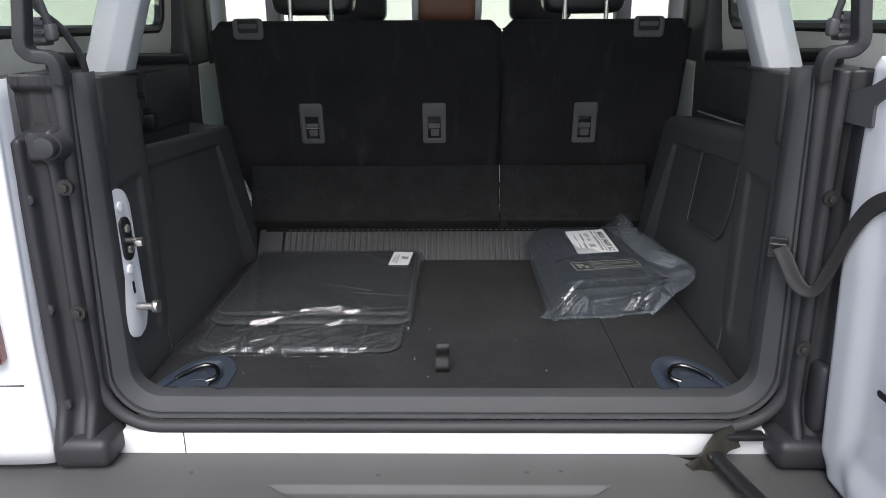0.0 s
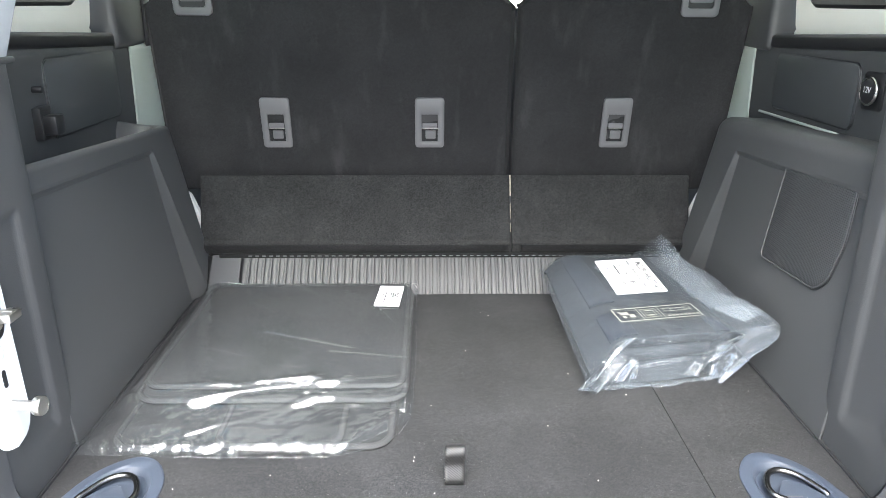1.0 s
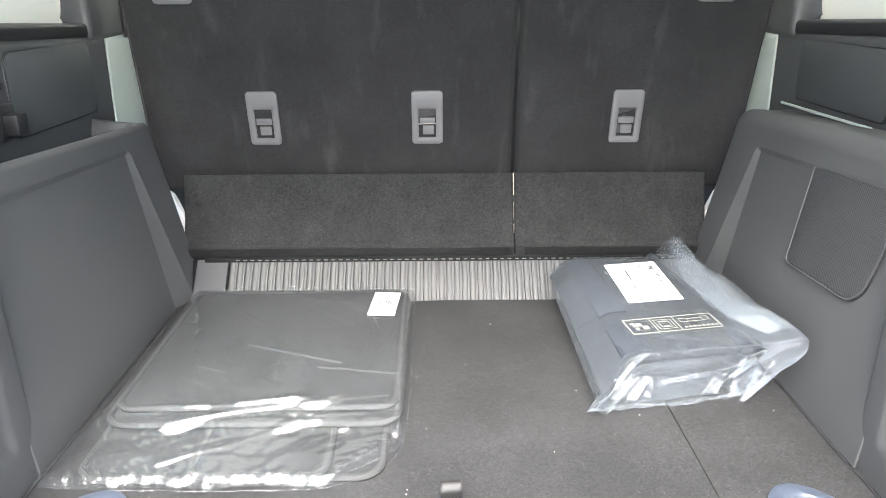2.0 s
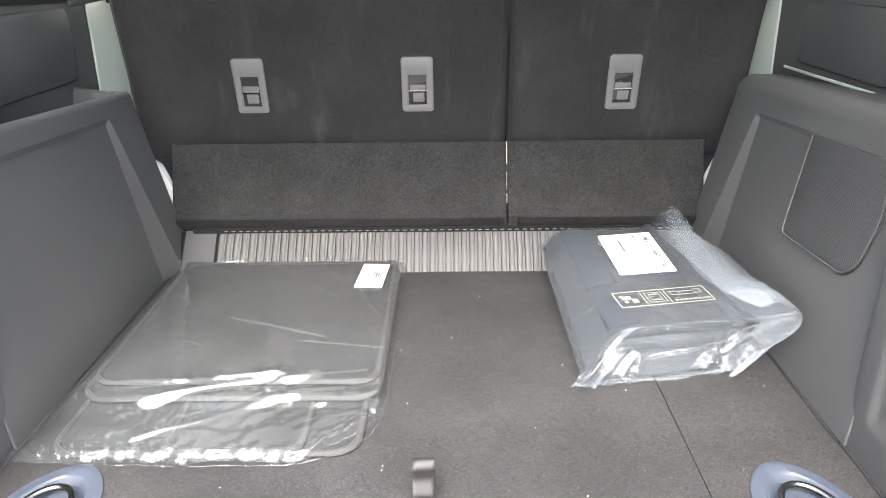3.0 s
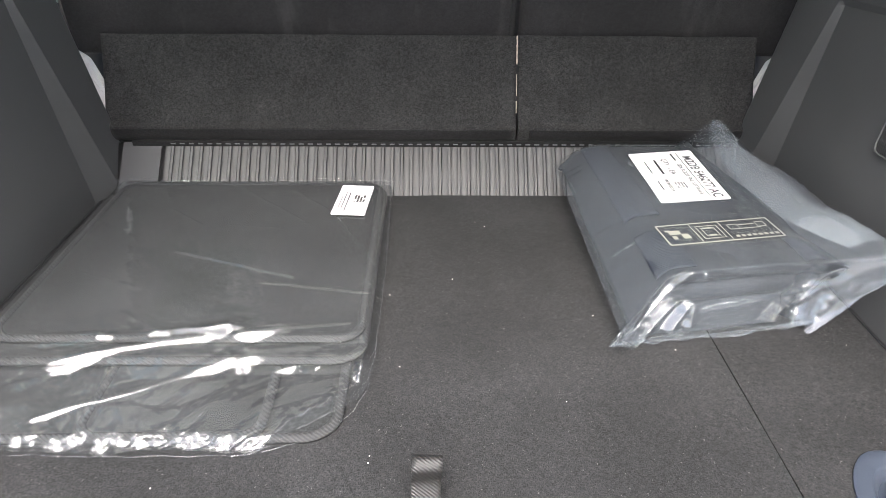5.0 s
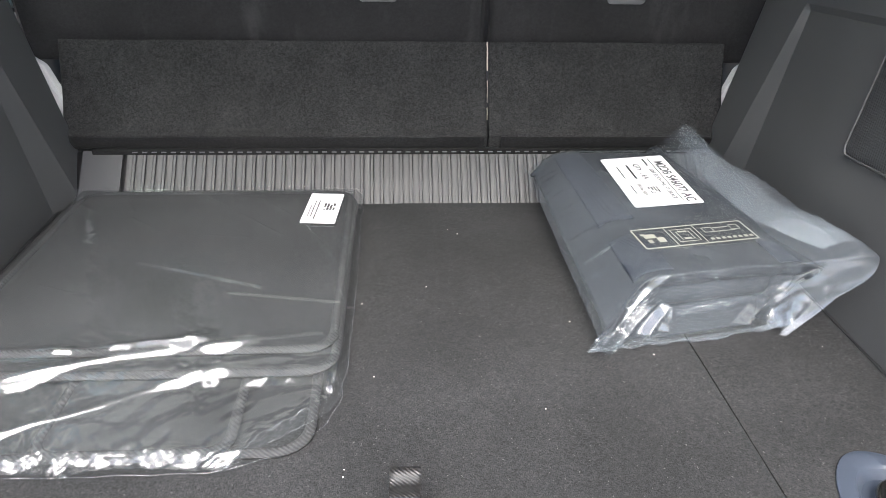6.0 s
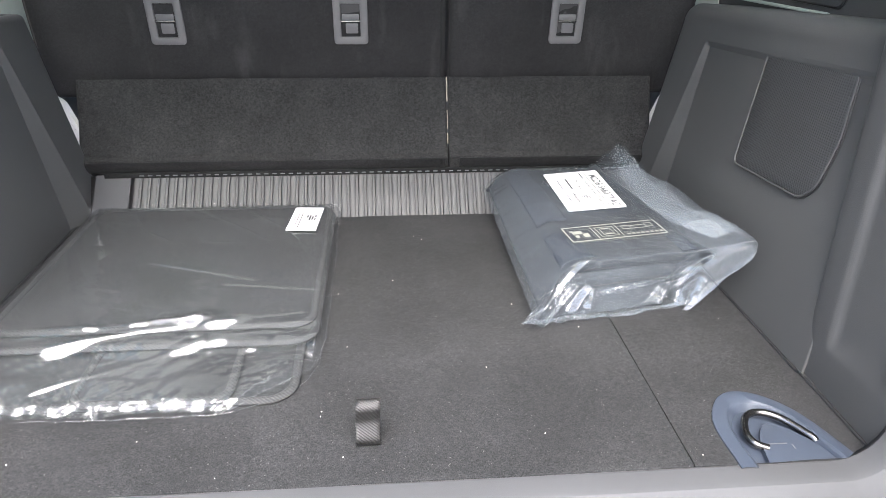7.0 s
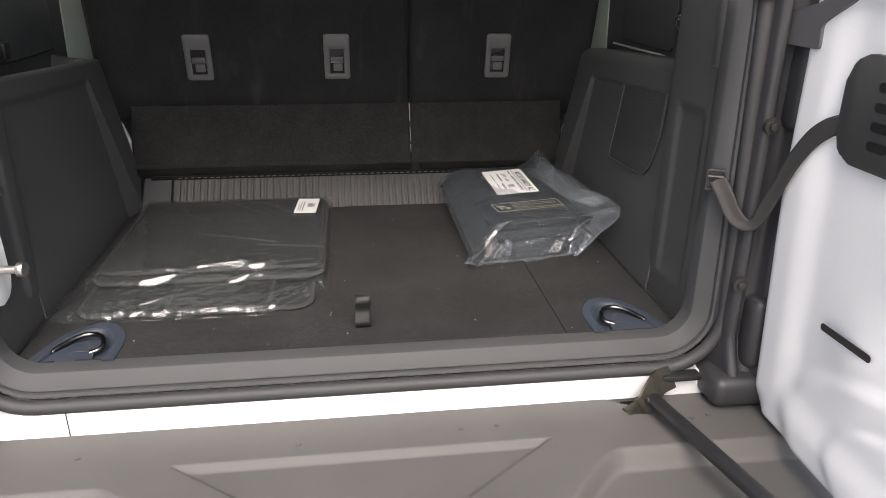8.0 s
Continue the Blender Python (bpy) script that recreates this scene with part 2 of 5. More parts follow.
# ---- mesh helpers ----
def part(name, bm, mat, parent=None, label="", smooth=True, angle=40, out=None):
    """Links a bmesh as one mesh object, under a thing where one is given; out: the way an open sheet faces."""
    me = bpy.data.meshes.new(name)
    bmesh.ops.recalc_face_normals(bm, faces=bm.faces)
    if out is not None:
        bm.normal_update()
        if sum((f.normal * f.calc_area() for f in bm.faces), Vector()).dot(Vector(out)) < 0:
            bmesh.ops.reverse_faces(bm, faces=bm.faces)
    for f in bm.faces:
        f.smooth = smooth
    for e in bm.edges:
        if len(e.link_faces) == 2 and e.calc_face_angle(0) > radians(angle):
            e.smooth = False
    bm.to_mesh(me)
    bm.free()
    me.materials.append(mat)
    ob = new(name, me)
    if parent is not None:
        ob.parent = parent
    if label:
        ob["label"] = label
    return ob


def thing(name, at, label, category, group="", kind=""):
    ob = new(name)
    ob.location = at
    ob.empty_display_size = 0.05
    return tagged(ob, label, category, group, kind)


def under(ob, parent):
    """Puts ob, built in world places, under parent."""
    ob.parent = parent
    ob.matrix_parent_inverse = Matrix.Translation(-parent.location)
    return ob


def box(x0, x1, y0, y1, z0, z1, r=0.004, seg=2):
    bm = bmesh.new()
    bmesh.ops.create_cube(bm, size=1.0)
    bmesh.ops.transform(bm, matrix=Matrix.LocRotScale(((x0 + x1) / 2, (y0 + y1) / 2, (z0 + z1) / 2), None, (abs(x1 - x0), abs(y1 - y0), abs(z1 - z0))), verts=bm.verts)
    if r:
        bmesh.ops.bevel(bm, geom=bm.edges[:], offset=r, segments=seg, profile=0.5, affect="EDGES")
    return bm


def cyl(p, q, r, n=16, r2=None, cap=0.0):
    """A rod from p to q."""
    p, q = Vector(p), Vector(q)
    bm = bmesh.new()
    bmesh.ops.create_cone(bm, cap_ends=True, segments=n, radius1=r, radius2=r if r2 is None else r2, depth=(q - p).length)
    if cap:
        rim = [e for e in bm.edges if abs(e.verts[0].co.z - e.verts[1].co.z) < 1e-6]
        bmesh.ops.bevel(bm, geom=rim, offset=cap, segments=2, profile=0.5, affect="EDGES")
    m = Matrix.Translation((p + q) / 2) @ (q - p).to_track_quat("Z", "Y").to_matrix().to_4x4()
    bmesh.ops.transform(bm, matrix=m, verts=bm.verts)
    return bm


def join(*bms):
    out = bmesh.new()
    for b in bms:
        me = bpy.data.meshes.new("tmp")
        b.to_mesh(me)
        out.from_mesh(me)
        bpy.data.meshes.remove(me)
        b.free()
    return out


def sheet(nu, nv, fn, close_u=False):
    """A grid of points fn(u, v), u and v from 0 to 1."""
    bm = bmesh.new()
    rows = [[bm.verts.new(fn(i / nu, j / nv)) for j in range(nv + 1)] for i in range(nu if close_u else nu + 1)]
    k = len(rows)
    for i in range(nu):
        a, b = rows[i], rows[(i + 1) % k]
        for j in range(nv):
            bm.faces.new((a[j], b[j], b[j + 1], a[j + 1]))
    return bm


def thick(ob, t, offset=-1.0):
    m = ob.modifiers.new("thickness", "SOLIDIFY")
    m.thickness, m.offset = t, offset
    return ob


def sweep(path, section, closed=False, up=None):
    """A section (list of (a, b) offsets, closed) carried along a path of points; a lies across, b along up."""
    pts = [Vector(p) for p in path]
    n = len(pts)
    bm = bmesh.new()
    rings = []
    nrm = Vector(up) if up else None
    for i in range(n):
        if closed:
            t = (pts[(i + 1) % n] - pts[i - 1]).normalized()
        else:
            t = (pts[min(i + 1, n - 1)] - pts[max(i - 1, 0)]).normalized()
        if up:
            side = t.cross(Vector(up)).normalized()
            top = side.cross(t).normalized()
        else:
            if nrm is None:
                nrm = t.orthogonal().normalized()
            nrm = (nrm - t * nrm.dot(t)).normalized()
            side, top = nrm, t.cross(nrm).normalized()
        rings.append([bm.verts.new(pts[i] + side * a + top * b) for a, b in section])
    m = len(section)
    for i in range(n if closed else n - 1):
        a, b = rings[i], rings[(i + 1) % n]
        for j in range(m):
            bm.faces.new((a[j], a[(j + 1) % m], b[(j + 1) % m], b[j]))
    if not closed:
        bm.faces.new(rings[0])
        bm.faces.new(rings[-1][::-1])
    return bm


def disc(r, n=10, sx=1.0, sy=1.0):
    return [(sx * r * math.cos(2 * math.pi * k / n), sy * r * math.sin(2 * math.pi * k / n)) for k in range(n)]


def spline(pts, n=8):
    """A smooth line through the points."""
    P = [Vector(p) for p in pts]
    P = [P[0] * 2 - P[1], *P, P[-1] * 2 - P[-2]]
    out = []
    for i in range(1, len(P) - 2):
        a, b, c, d = P[i - 1:i + 3]
        for k in range(n):
            t = k / n
            out.append(0.5 * (2 * b + (c - a) * t + (2 * a - 5 * b + 4 * c - d) * t * t + (3 * b - a - 3 * c + d) * t ** 3))
    out.append(P[-2])
    return out


def round_rect(w, h, r, n=6):
    """Loop of a rounded rectangle round the origin."""
    out = []
    for cx, cy, a0 in ((w / 2 - r, h / 2 - r, 0), (-w / 2 + r, h / 2 - r, 90), (-w / 2 + r, -h / 2 + r, 180), (w / 2 - r, -h / 2 + r, 270)):
        for k in range(n + 1):
            a = radians(a0 + 90 * k / n)
            out.append((cx + r * math.cos(a), cy + r * math.sin(a)))
    return out


def extrude(loop, depth, place, bevel=0.0, hole=None):
    """A plate from a loop of (a, b), set by the matrix place (a, b, depth along its z); hole: an inner loop of as many points."""
    bm = bmesh.new()
    top = [bm.verts.new((a, b, depth)) for a, b in loop]
    bot = [bm.verts.new((a, b, 0)) for a, b in loop]
    n = len(loop)
    for i in range(n):
        bm.faces.new((bot[i], bot[(i + 1) % n], top[(i + 1) % n], top[i]))
    if hole:
        ht = [bm.verts.new((a, b, depth)) for a, b in hole]
        hb = [bm.verts.new((a, b, 0)) for a, b in hole]
        for i in range(n):
            j = (i + 1) % n
            bm.faces.new((top[i], top[j], ht[j], ht[i]))
            bm.faces.new((bot[j], bot[i], hb[i], hb[j]))
            bm.faces.new((hb[j], hb[i], ht[i], ht[j]))
        rim = [e for e in bm.edges if all(v in set(top) | set(ht) for v in e.verts) and len({v in set(top) for v in e.verts}) == 1]
    else:
        bm.faces.new(top)
        bm.faces.new(bot[::-1])
        tops = set(top)
        rim = [e for e in bm.edges if all(v in tops for v in e.verts)]
    if bevel:
        bmesh.ops.bevel(bm, geom=rim, offset=bevel, segments=2, profile=0.5, affect="EDGES")
    bmesh.ops.transform(bm, matrix=place, verts=bm.verts)
    return bm


def facing(at, right, up):
    """Matrix whose x runs along right, y along up, z out of the face."""
    r, u = Vector(right).normalized(), Vector(up)
    z = r.cross(u).normalized()
    u = z.cross(r)
    return Matrix(((r.x, u.x, z.x, at[0]), (r.y, u.y, z.y, at[1]), (r.z, u.z, z.z, at[2]), (0, 0, 0, 1)))


def smooth(a, b, x):
    t = min(1.0, max(0.0, (x - a) / (b - a)))
    return t * t * (3 - 2 * t)


def fbm(x, y, z=0.0, octaves=4):
    return noise.fractal(Vector((x, y, z)), 1.0, 2.0, octaves)


def ridge(x, y, z=0.0):
    """Sharp creases: 1 on the crest, falling to 0."""
    return max(0.0, 1 - 2.6 * abs(noise.noise(Vector((x, y, z)))))


def rounded(points, r, n=5):
    """A closed loop of corners, each rounded by about r."""
    out = []
    P = [Vector(p) for p in points]
    for i, p in enumerate(P):
        a, b = (P[i - 1] - p).normalized() * r, (P[(i + 1) % len(P)] - p).normalized() * r
        for k in range(n + 1):
            t = k / n
            out.append(tuple((p + a) * (1 - t) ** 2 + p * 2 * t * (1 - t) + (p + b) * t * t))
    return out


def facet(x, y, f, seed, octaves=5):
    """Crumpled sheet: flat facets with sharp creases, 0 to 1; f: folds a metre."""
    r = random.Random(seed)
    w = 0.45 / f
    x, y = x + w * noise.noise(Vector((x * f * 0.5, y * f * 0.5, seed))), y + w * noise.noise(Vector((y * f * 0.5, x * f * 0.5, seed + 9.0)))
    total = weight = 0.0
    for k in range(octaves):
        a, g, ph = r.uniform(0, math.pi), f * r.uniform(0.6, 1.8), r.random()
        q = 1.0 / g
        total += q * abs(((x * math.cos(a) + y * math.sin(a)) * g + ph) % 1.0 - 0.5) * 2
        weight += q
    return total / weight


def crease(x, y, ax, ay, bx, by, w):
    """A straight fold from a to b: 1 on the line, 0 at w beside it."""
    dx, dy = bx - ax, by - ay
    t = max(0.0, min(1.0, ((x - ax) * dx + (y - ay) * dy) / (dx * dx + dy * dy)))
    return max(0.0, 1 - math.hypot(x - ax - dx * t, y - ay - dy * t) / w)


def overlap(x, y, ax, ay, bx, by, w, tail):
    """A one-sided fold: steep on the side towards the sill, long on the other."""
    dx, dy = bx - ax, by - ay
    n = math.hypot(dx, dy)
    t = ((x - ax) * dx + (y - ay) * dy) / (n * n)
    d = ((x - ax) * -dy + (y - ay) * dx) / n
    ends = smooth(-0.08, 0.10, t) * smooth(1.08, 0.90, t)
    return ends * (smooth(-w, 0.0, d) if d < 0 else smooth(tail, 0.0, d))

# ---- ground and distance ----
FLOOR = 0.85
CX = 0.01
ASPHALT = surface("parking_concrete", (0.36, 0.36, 0.355), 0.85, vary=0.15, big=0.6, fine=60, bump=0.3, depth=0.002)
HEDGE = surface("far_foliage", (0.060, 0.085, 0.045), 0.9, vary=0.5, big=1.2, fine=14, bump=0.6, depth=0.05)
g = part("ground", sheet(8, 8, lambda u, v: (-300 + 600 * u, -300 + 600 * v, 0.0)), ASPHALT)
tagged(g, "pale worn concrete of the parking lot", "ground", kind="structure")


def tree_line(x0, y0, x1, y1, h):
    """A far belt of foliage: many clumps with an uneven top."""
    bm = bmesh.new()
    rnd = random.Random(int(abs(x0 * 7 + y1)))
    for k in range(110):
        t = rnd.random()
        x, y = x0 + (x1 - x0) * t, y0 + (y1 - y0) * t
        z = h * rnd.random() ** 0.8
        r = 0.9 + 1.1 * rnd.random()
        m = Matrix.LocRotScale((x + rnd.uniform(-1.5, 1.5), y + rnd.uniform(-1.5, 1.5), max(0.5, z)), Euler((rnd.random() * 6, rnd.random() * 6, 0)), (r, r * 0.8, r * 0.7))
        bmesh.ops.create_icosphere(bm, subdivisions=2, radius=1.0, matrix=m)
    for v in bm.verts:
        k = noise.noise(v.co * 1.7) * 0.35
        v.co += Vector((k, k * 0.6, k))
    return bm


for a in ((-26, -6, -24, 30, 5.5), (27, -6, 25, 30, 5.0)):
    tagged(part("tree_belt", tree_line(*a), HEDGE), "far dull green belt of trees beyond the lot", "trees", kind="stuff")

# added pale backdrop: catches the sun to give the bright glow beyond the cabin
backdrop_wall = box(-34, 34, 15.0, 15.4, 0.0, 6.5, 0.02)
tagged(part("backdrop", backdrop_wall, surface("pale_backdrop", (0.70, 0.68, 0.60), 0.8, vary=0.08, big=0.4, fine=30, bump=0.2, depth=0.003)), "added pale cream backdrop standing for the bright glow ahead of the car", "wall", kind="structure")

# ---- cargo floor ----
floor = part("floor", box(-0.60, 0.62, 1.225, 2.06, 0.80, 0.838, 0.0), BLACK)
tagged(floor, "black carpeted cargo floor with a seam near one side", "floor", kind="structure")


DISH = [(-0.068, -0.060), (-0.066, 0.02), (-0.035, 0.070), (0.005, 0.072), (0.045, 0.03), (0.074, -0.060)]
DISH_X, DISH_Y = 0.474, 1.29


def in_dish(p, s, grow=0.86):
    """Whether p lies in the cut-out for a tie-down dish."""
    x, y = (p.x - CX - s * DISH_X) * s / grow, (p.y - DISH_Y) / grow
    inside = False
    for i, (ax, ay) in enumerate(DISH):
        bx, by = DISH[i - 1]
        if (ay > y) != (by > y) and x < (bx - ax) * (y - ay) / (by - ay) + ax:
            inside = not inside
    return inside


def carpet_piece(x0, x1, seed):
    def top(u, v):
        n = round(u * 90)
        x = x0 + (0.0 if n == 0 else 0.0007 if n == 1 else (x1 - x0) * u if n < 89 else x1 - x0 - (0.0007 if n == 89 else 0.0))
        front = 1.233 + 0.0035 * fbm(x * 9, seed) + 0.002 * math.sin(x * 23)
        y = front + (1.993 - front) * v
        edge = min(x - x0, x1 - x, v * 0.76)
        z = FLOOR - 0.004 * (1 - smooth(0.0, 0.0006, edge)) + 0.0007 * fbm(x * 6, y * 6, seed)
        return (x, y, z)
    bm = sheet(90, 110, top)
    gone = [f for f in bm.faces if any(in_dish(f.calc_center_median(), s) for s in (-1, 1))]
    bmesh.ops.delete(bm, geom=gone, context="FACES")
    return bm


for k, (x0, x1) in enumerate(((CX - 0.585, 0.3670), (0.3673, CX + 0.585))):
    thick(part("carpet_panel", carpet_piece(x0, x1, k * 3.1), CARPET, floor, out=(0, 0, 1)), 0.008)

# crumbs and lint on the carpet
LINT = surface("pale_lint", (0.42, 0.40, 0.37), 0.9, vary=0.1, bump=0.0)
bm = bmesh.new()
rnd = random.Random(4)
for k in range(40):
    x, y = rnd.uniform(-0.5, 0.55), rnd.uniform(1.25, 1.95)
    s = rnd.choice((0.0006, 0.0008, 0.001))
    bmesh.ops.create_icosphere(bm, subdivisions=1, radius=s, matrix=Matrix.Translation((x, y, FLOOR + 0.0006)))
for x, y in ((-0.048, 1.353), (0.227, 1.611)):
    bmesh.ops.create_icosphere(bm, subdivisions=1, radius=0.001, matrix=Matrix.Translation((x, y, FLOOR + 0.001)))
tagged(part("carpet_lint", bm, LINT), "tiny pale lint specks on the carpet", "lint", kind="stuff")

# ---- side walls ----
def wall_lower(s):
    """Lower side trim: a proud border at its top and seat end, a sunk field, a tapering step between."""
    def fn(u, v):
        q = min(v / 0.72, 1.0)
        ztop0 = 1.225
        yb = 2.072 - 0.165 * ((FLOOR - 0.015 + (ztop0 - FLOOR + 0.015) * q) - 0.91)
        zq = FLOOR - 0.015 + (ztop0 - FLOOR + 0.015) * q
        t = min(1.0, max(0.0, (1.205 - zq) / 0.345))
        inner, outer = 1.90 + 0.05 * t, 1.906 + 0.104 * t
        # columns follow the edges of the tapering step
        if u < 0.70:
            y = 1.40 + (inner - 1.40) * u / 0.70
        elif u < 0.82:
            y = inner + (outer - inner) * (u - 0.70) / 0.12
        else:
            y = outer + (yb - outer) * (u - 0.82) / 0.18
        ztop = ztop0 + 0.028 * (1.97 - y) / 0.47
        z = FLOOR - 0.015 + (ztop - FLOOR + 0.015) * q
        wb = 0.556 + 0.135 * (z - 0.9)
        sunk = max(0.0, 0.567 + 0.10 * (z - 0.85) - wb) + 0.002
        field = 1 - min(1.0, max(0.0, (y - inner) / (outer - inner)))
        crease = ztop - 0.028
        field *= smooth(crease + 0.004, crease - 0.010, z)
        w = wb + sunk * field
        if v > 0.72:
            k = min(1.0, (v - 0.72) / 0.14)
            a = radians(90 * k)
            roll = 0.012 if s < 0 else 0.032
            w += roll * (1 - math.cos(a))
            z += roll * math.sin(a)
        if v > 0.86:
            k = (v - 0.86) / 0.14
            if s < 0:
                # a sharp lip, the pocket's floor, and an end that climbs to the upper panel
                deep = smooth(2.012, 1.972, y)
                flat = (0.712 - w) * k
                w += deep * (0.004 * min(1, k * 5) + (0.702 - w - 0.004) * smooth(0.35, 0.95, k)) + (1 - deep) * flat
                z += (1 - deep) * 0.012 * k * k - 0.072 * smooth(0.04, 0.36, k) * deep
            else:
                w += (0.712 - w) * k
                z -= 0.004 * k
        return (CX + s * w, y, z)
    return sheet(200, 110, fn)


def pillar_trim(s):
    """Trim of the rear pillar, with a sunk oblong field."""
    plan = spline([(0.612, 1.204), (0.585, 1.206), (0.573, 1.216), (0.570, 1.25), (0.571, 1.34), (0.574, 1.405), (0.581, 1.424), (0.60, 1.431), (0.70, 1.434)], 8)

    def fn(u, v):
        k = u * (len(plan) - 1)
        i = min(int(k), len(plan) - 2)
        p = plan[i].lerp(plan[i + 1], k - i)
        w, y = p.x, p.y
        z = FLOOR - 0.015 + (1.420 - FLOOR + 0.015) * v
        w += 0.003 * v
        inside = smooth(1.262, 1.276, y) * smooth(1.375, 1.361, y)
        inside *= smooth(0.905, 0.925 + 0.05 * (1.36 - y) / 0.1, z) * smooth(1.235, 1.222, z)
        w += 0.006 * inside
        return (CX + s * w, y, z)
    return sheet(110, 90, lambda u, v: fn(u, v))


def wall_upper(s):
    """Upper side trim under the window, turning inward behind the seat."""
    plan = spline([(0.705, 1.40), (0.708, 1.7), (0.706, 2.06), (0.705, 2.14), (0.703, 2.22), (0.70, 2.36)], 10)

    def fn(u, v):
        k = u * (len(plan) - 1)
        i = min(int(k), len(plan) - 2)
        p = plan[i].lerp(plan[i + 1], k - i)
        z = 1.12 + (1.402 + 0.045 * max(0.0, 2.1 - p.y) - 1.12) * v
        return (CX + s * (p.x - 0.006 * v), p.y, z)
    return sheet(60, 14, fn)


walls = {}
for s, nm in ((-1, "wall_left"), (1, "wall_right")):
    wall = thick(part(nm, wall_lower(s), TRIM, angle=9, out=(-s, 0, 0)), 0.003)
    tagged(wall, "dark grey moulded side trim with a sunk field and " + ("an open pocket" if s < 0 else "a speaker grille"), "side trim", kind="structure")
    walls[s] = wall
    thick(part("pillar_trim", pillar_trim(s), TRIM, wall, angle=60, out=(-s, 0, 0)), 0.003)
    part("pillar_cap", box(CX + s * 0.574, CX + s * 0.71, 1.206, 1.434, 1.413, 1.4215, 0.003), TRIM, wall)
    part("pillar_rib", box(CX + s * 0.5665, CX + s * 0.585, 1.236, 1.262, 1.305, 1.4195, 0.005), TRIM, wall)
    thick(part("upper_panel", wall_upper(s), TRIM, wall, out=(-s, 0, 0)), 0.004)
    y0, y1, zl, hl = (1.742, 2.036, 1.3245, 0.135) if s < 0 else (1.70, 2.006, 1.335, 0.112)
    lid = round_rect(y1 - y0, hl, 0.018)
    cover = part("lid", extrude(lid, 0.004, facing((CX + s * 0.7045, (y0 + y1) / 2, zl), (0, -s, 0), (0, 0, 1)), 0.0015), TRIM_LID, wall)
    gap = [(CX + s * 0.7032, (y0 + y1) / 2 + a, zl + b) for a, b in round_rect(y1 - y0 + 0.004, hl + 0.004, 0.019)]
    # pale sheet over the panel's seat end, coloured as if lit by the windows
    thick(part("lit_panel_end", sheet(24, 16, lambda u, v: (CX + s * (0.7015 - 0.006 * v - 0.014 * smooth(0.0, 1.0, u)), 2.105 + 0.247 * u, 1.13 + (1.400 - 1.13) * v)), LIT_TRIM, wall, out=(-s, 0, 0)), 0.002)
    edge = spline([(CX + s * 0.5655, 1.25, FLOOR + 0.001), (CX + s * 0.5660, 1.40, FLOOR + 0.001), (CX + s * 0.5640, 1.412, FLOOR + 0.001), (CX + s * 0.5655, 1.60, FLOOR + 0.001), (CX + s * 0.5655, 1.985, FLOOR + 0.001)], 6)
    part("floor_gap", sweep(edge, disc(0.0022, 6, 1.0, 0.6), up=(0, 0, 1)), BLACK, wall)
    if s > 0:
        # thin lip along the ledge, its catch of light given by the pale colour
        part("lit_shelf_lip", sweep(spline([(CX + 0.699, 2.05, 1.263), (CX + 0.695, 1.9, 1.2655), (CX + 0.694, 1.72, 1.268)], 6), disc(0.0028, 8), up=(0, 0, 1)), LIT_TRIM, wall)
    part("lid_gap", sweep(gap, disc(0.0017, 6), closed=True, up=(1, 0, 0)), BLACK, cover)

# ---- opening trim, seal and sill ----
def u_path(o, y, top=1.43):
    """The opening's outline, o outward of its inner edge, at depth y."""
    w, z, r = 0.567 + o, FLOOR - o, 0.055 + o
    lean = 0.45 * o
    pts = []
    for k in range(13):
        pts.append((CX - w + lean * (1 - k / 12), y, top - (top - z - r) * k / 12))
    for k in range(1, 10):
        a = radians(180 + 90 * k / 9)
        pts.append((CX - w + r + r * math.cos(a), y, z + r + r * math.sin(a)))
    for k in range(1, 25):
        pts.append((CX - w + r + (2 * w - 2 * r) * k / 24, y, z))
    for k in range(1, 10):
        a = radians(270 + 90 * k / 9)
        pts.append((CX + w - r + r * math.cos(a), y, z + r + r * math.sin(a)))
    for k in range(1, 13):
        pts.append((CX + w - lean * k / 12, y, z + r + (top - z - r) * k / 12))
    return pts


def u_sheet(section):
    """Sheet between outlines given as (o, y)."""
    lines = [u_path(o, y) for o, y in section]
    return sheet(len(lines[0]) - 1, len(lines) - 1, lambda u, v: lines[round(v * (len(lines) - 1))][round(u * (len(lines[0]) - 1))])


sill = thick(part("sill_trim", u_sheet([(0.006, 1.245), (0.0, 1.236), (0.0, 1.212), (0.002, 1.206), (0.022, 1.190), (0.0245, 1.189), (0.0255, 1.192), (0.0275, 1.192), (0.0285, 1.186), (0.034, 1.184), (0.036, 1.19)]), SILL, angle=30, out=(0, -1, 0.3)), 0.003)
tagged(sill, "grey plastic trim round the tailgate opening and sill", "sill trim", kind="structure")
seal = part("door_seal", sweep([Vector(p) for p in u_path(0.046, 1.176, 1.46)], disc(0.0115, 12), up=(0, 1, 0)), RUBBER)
tagged(seal, "black rubber bulb seal round the tailgate opening", "seal", kind="structure")
for x in (-0.528, 0.549):
    part("trim_joint", sheet(1, 1, lambda u, v: (x - 0.0006 + 0.0012 * u, 1.2055 - 0.0165 * v, FLOOR - 0.0012 - 0.0205 * v)), BLACK, sill, out=(0, -1, 0.3))

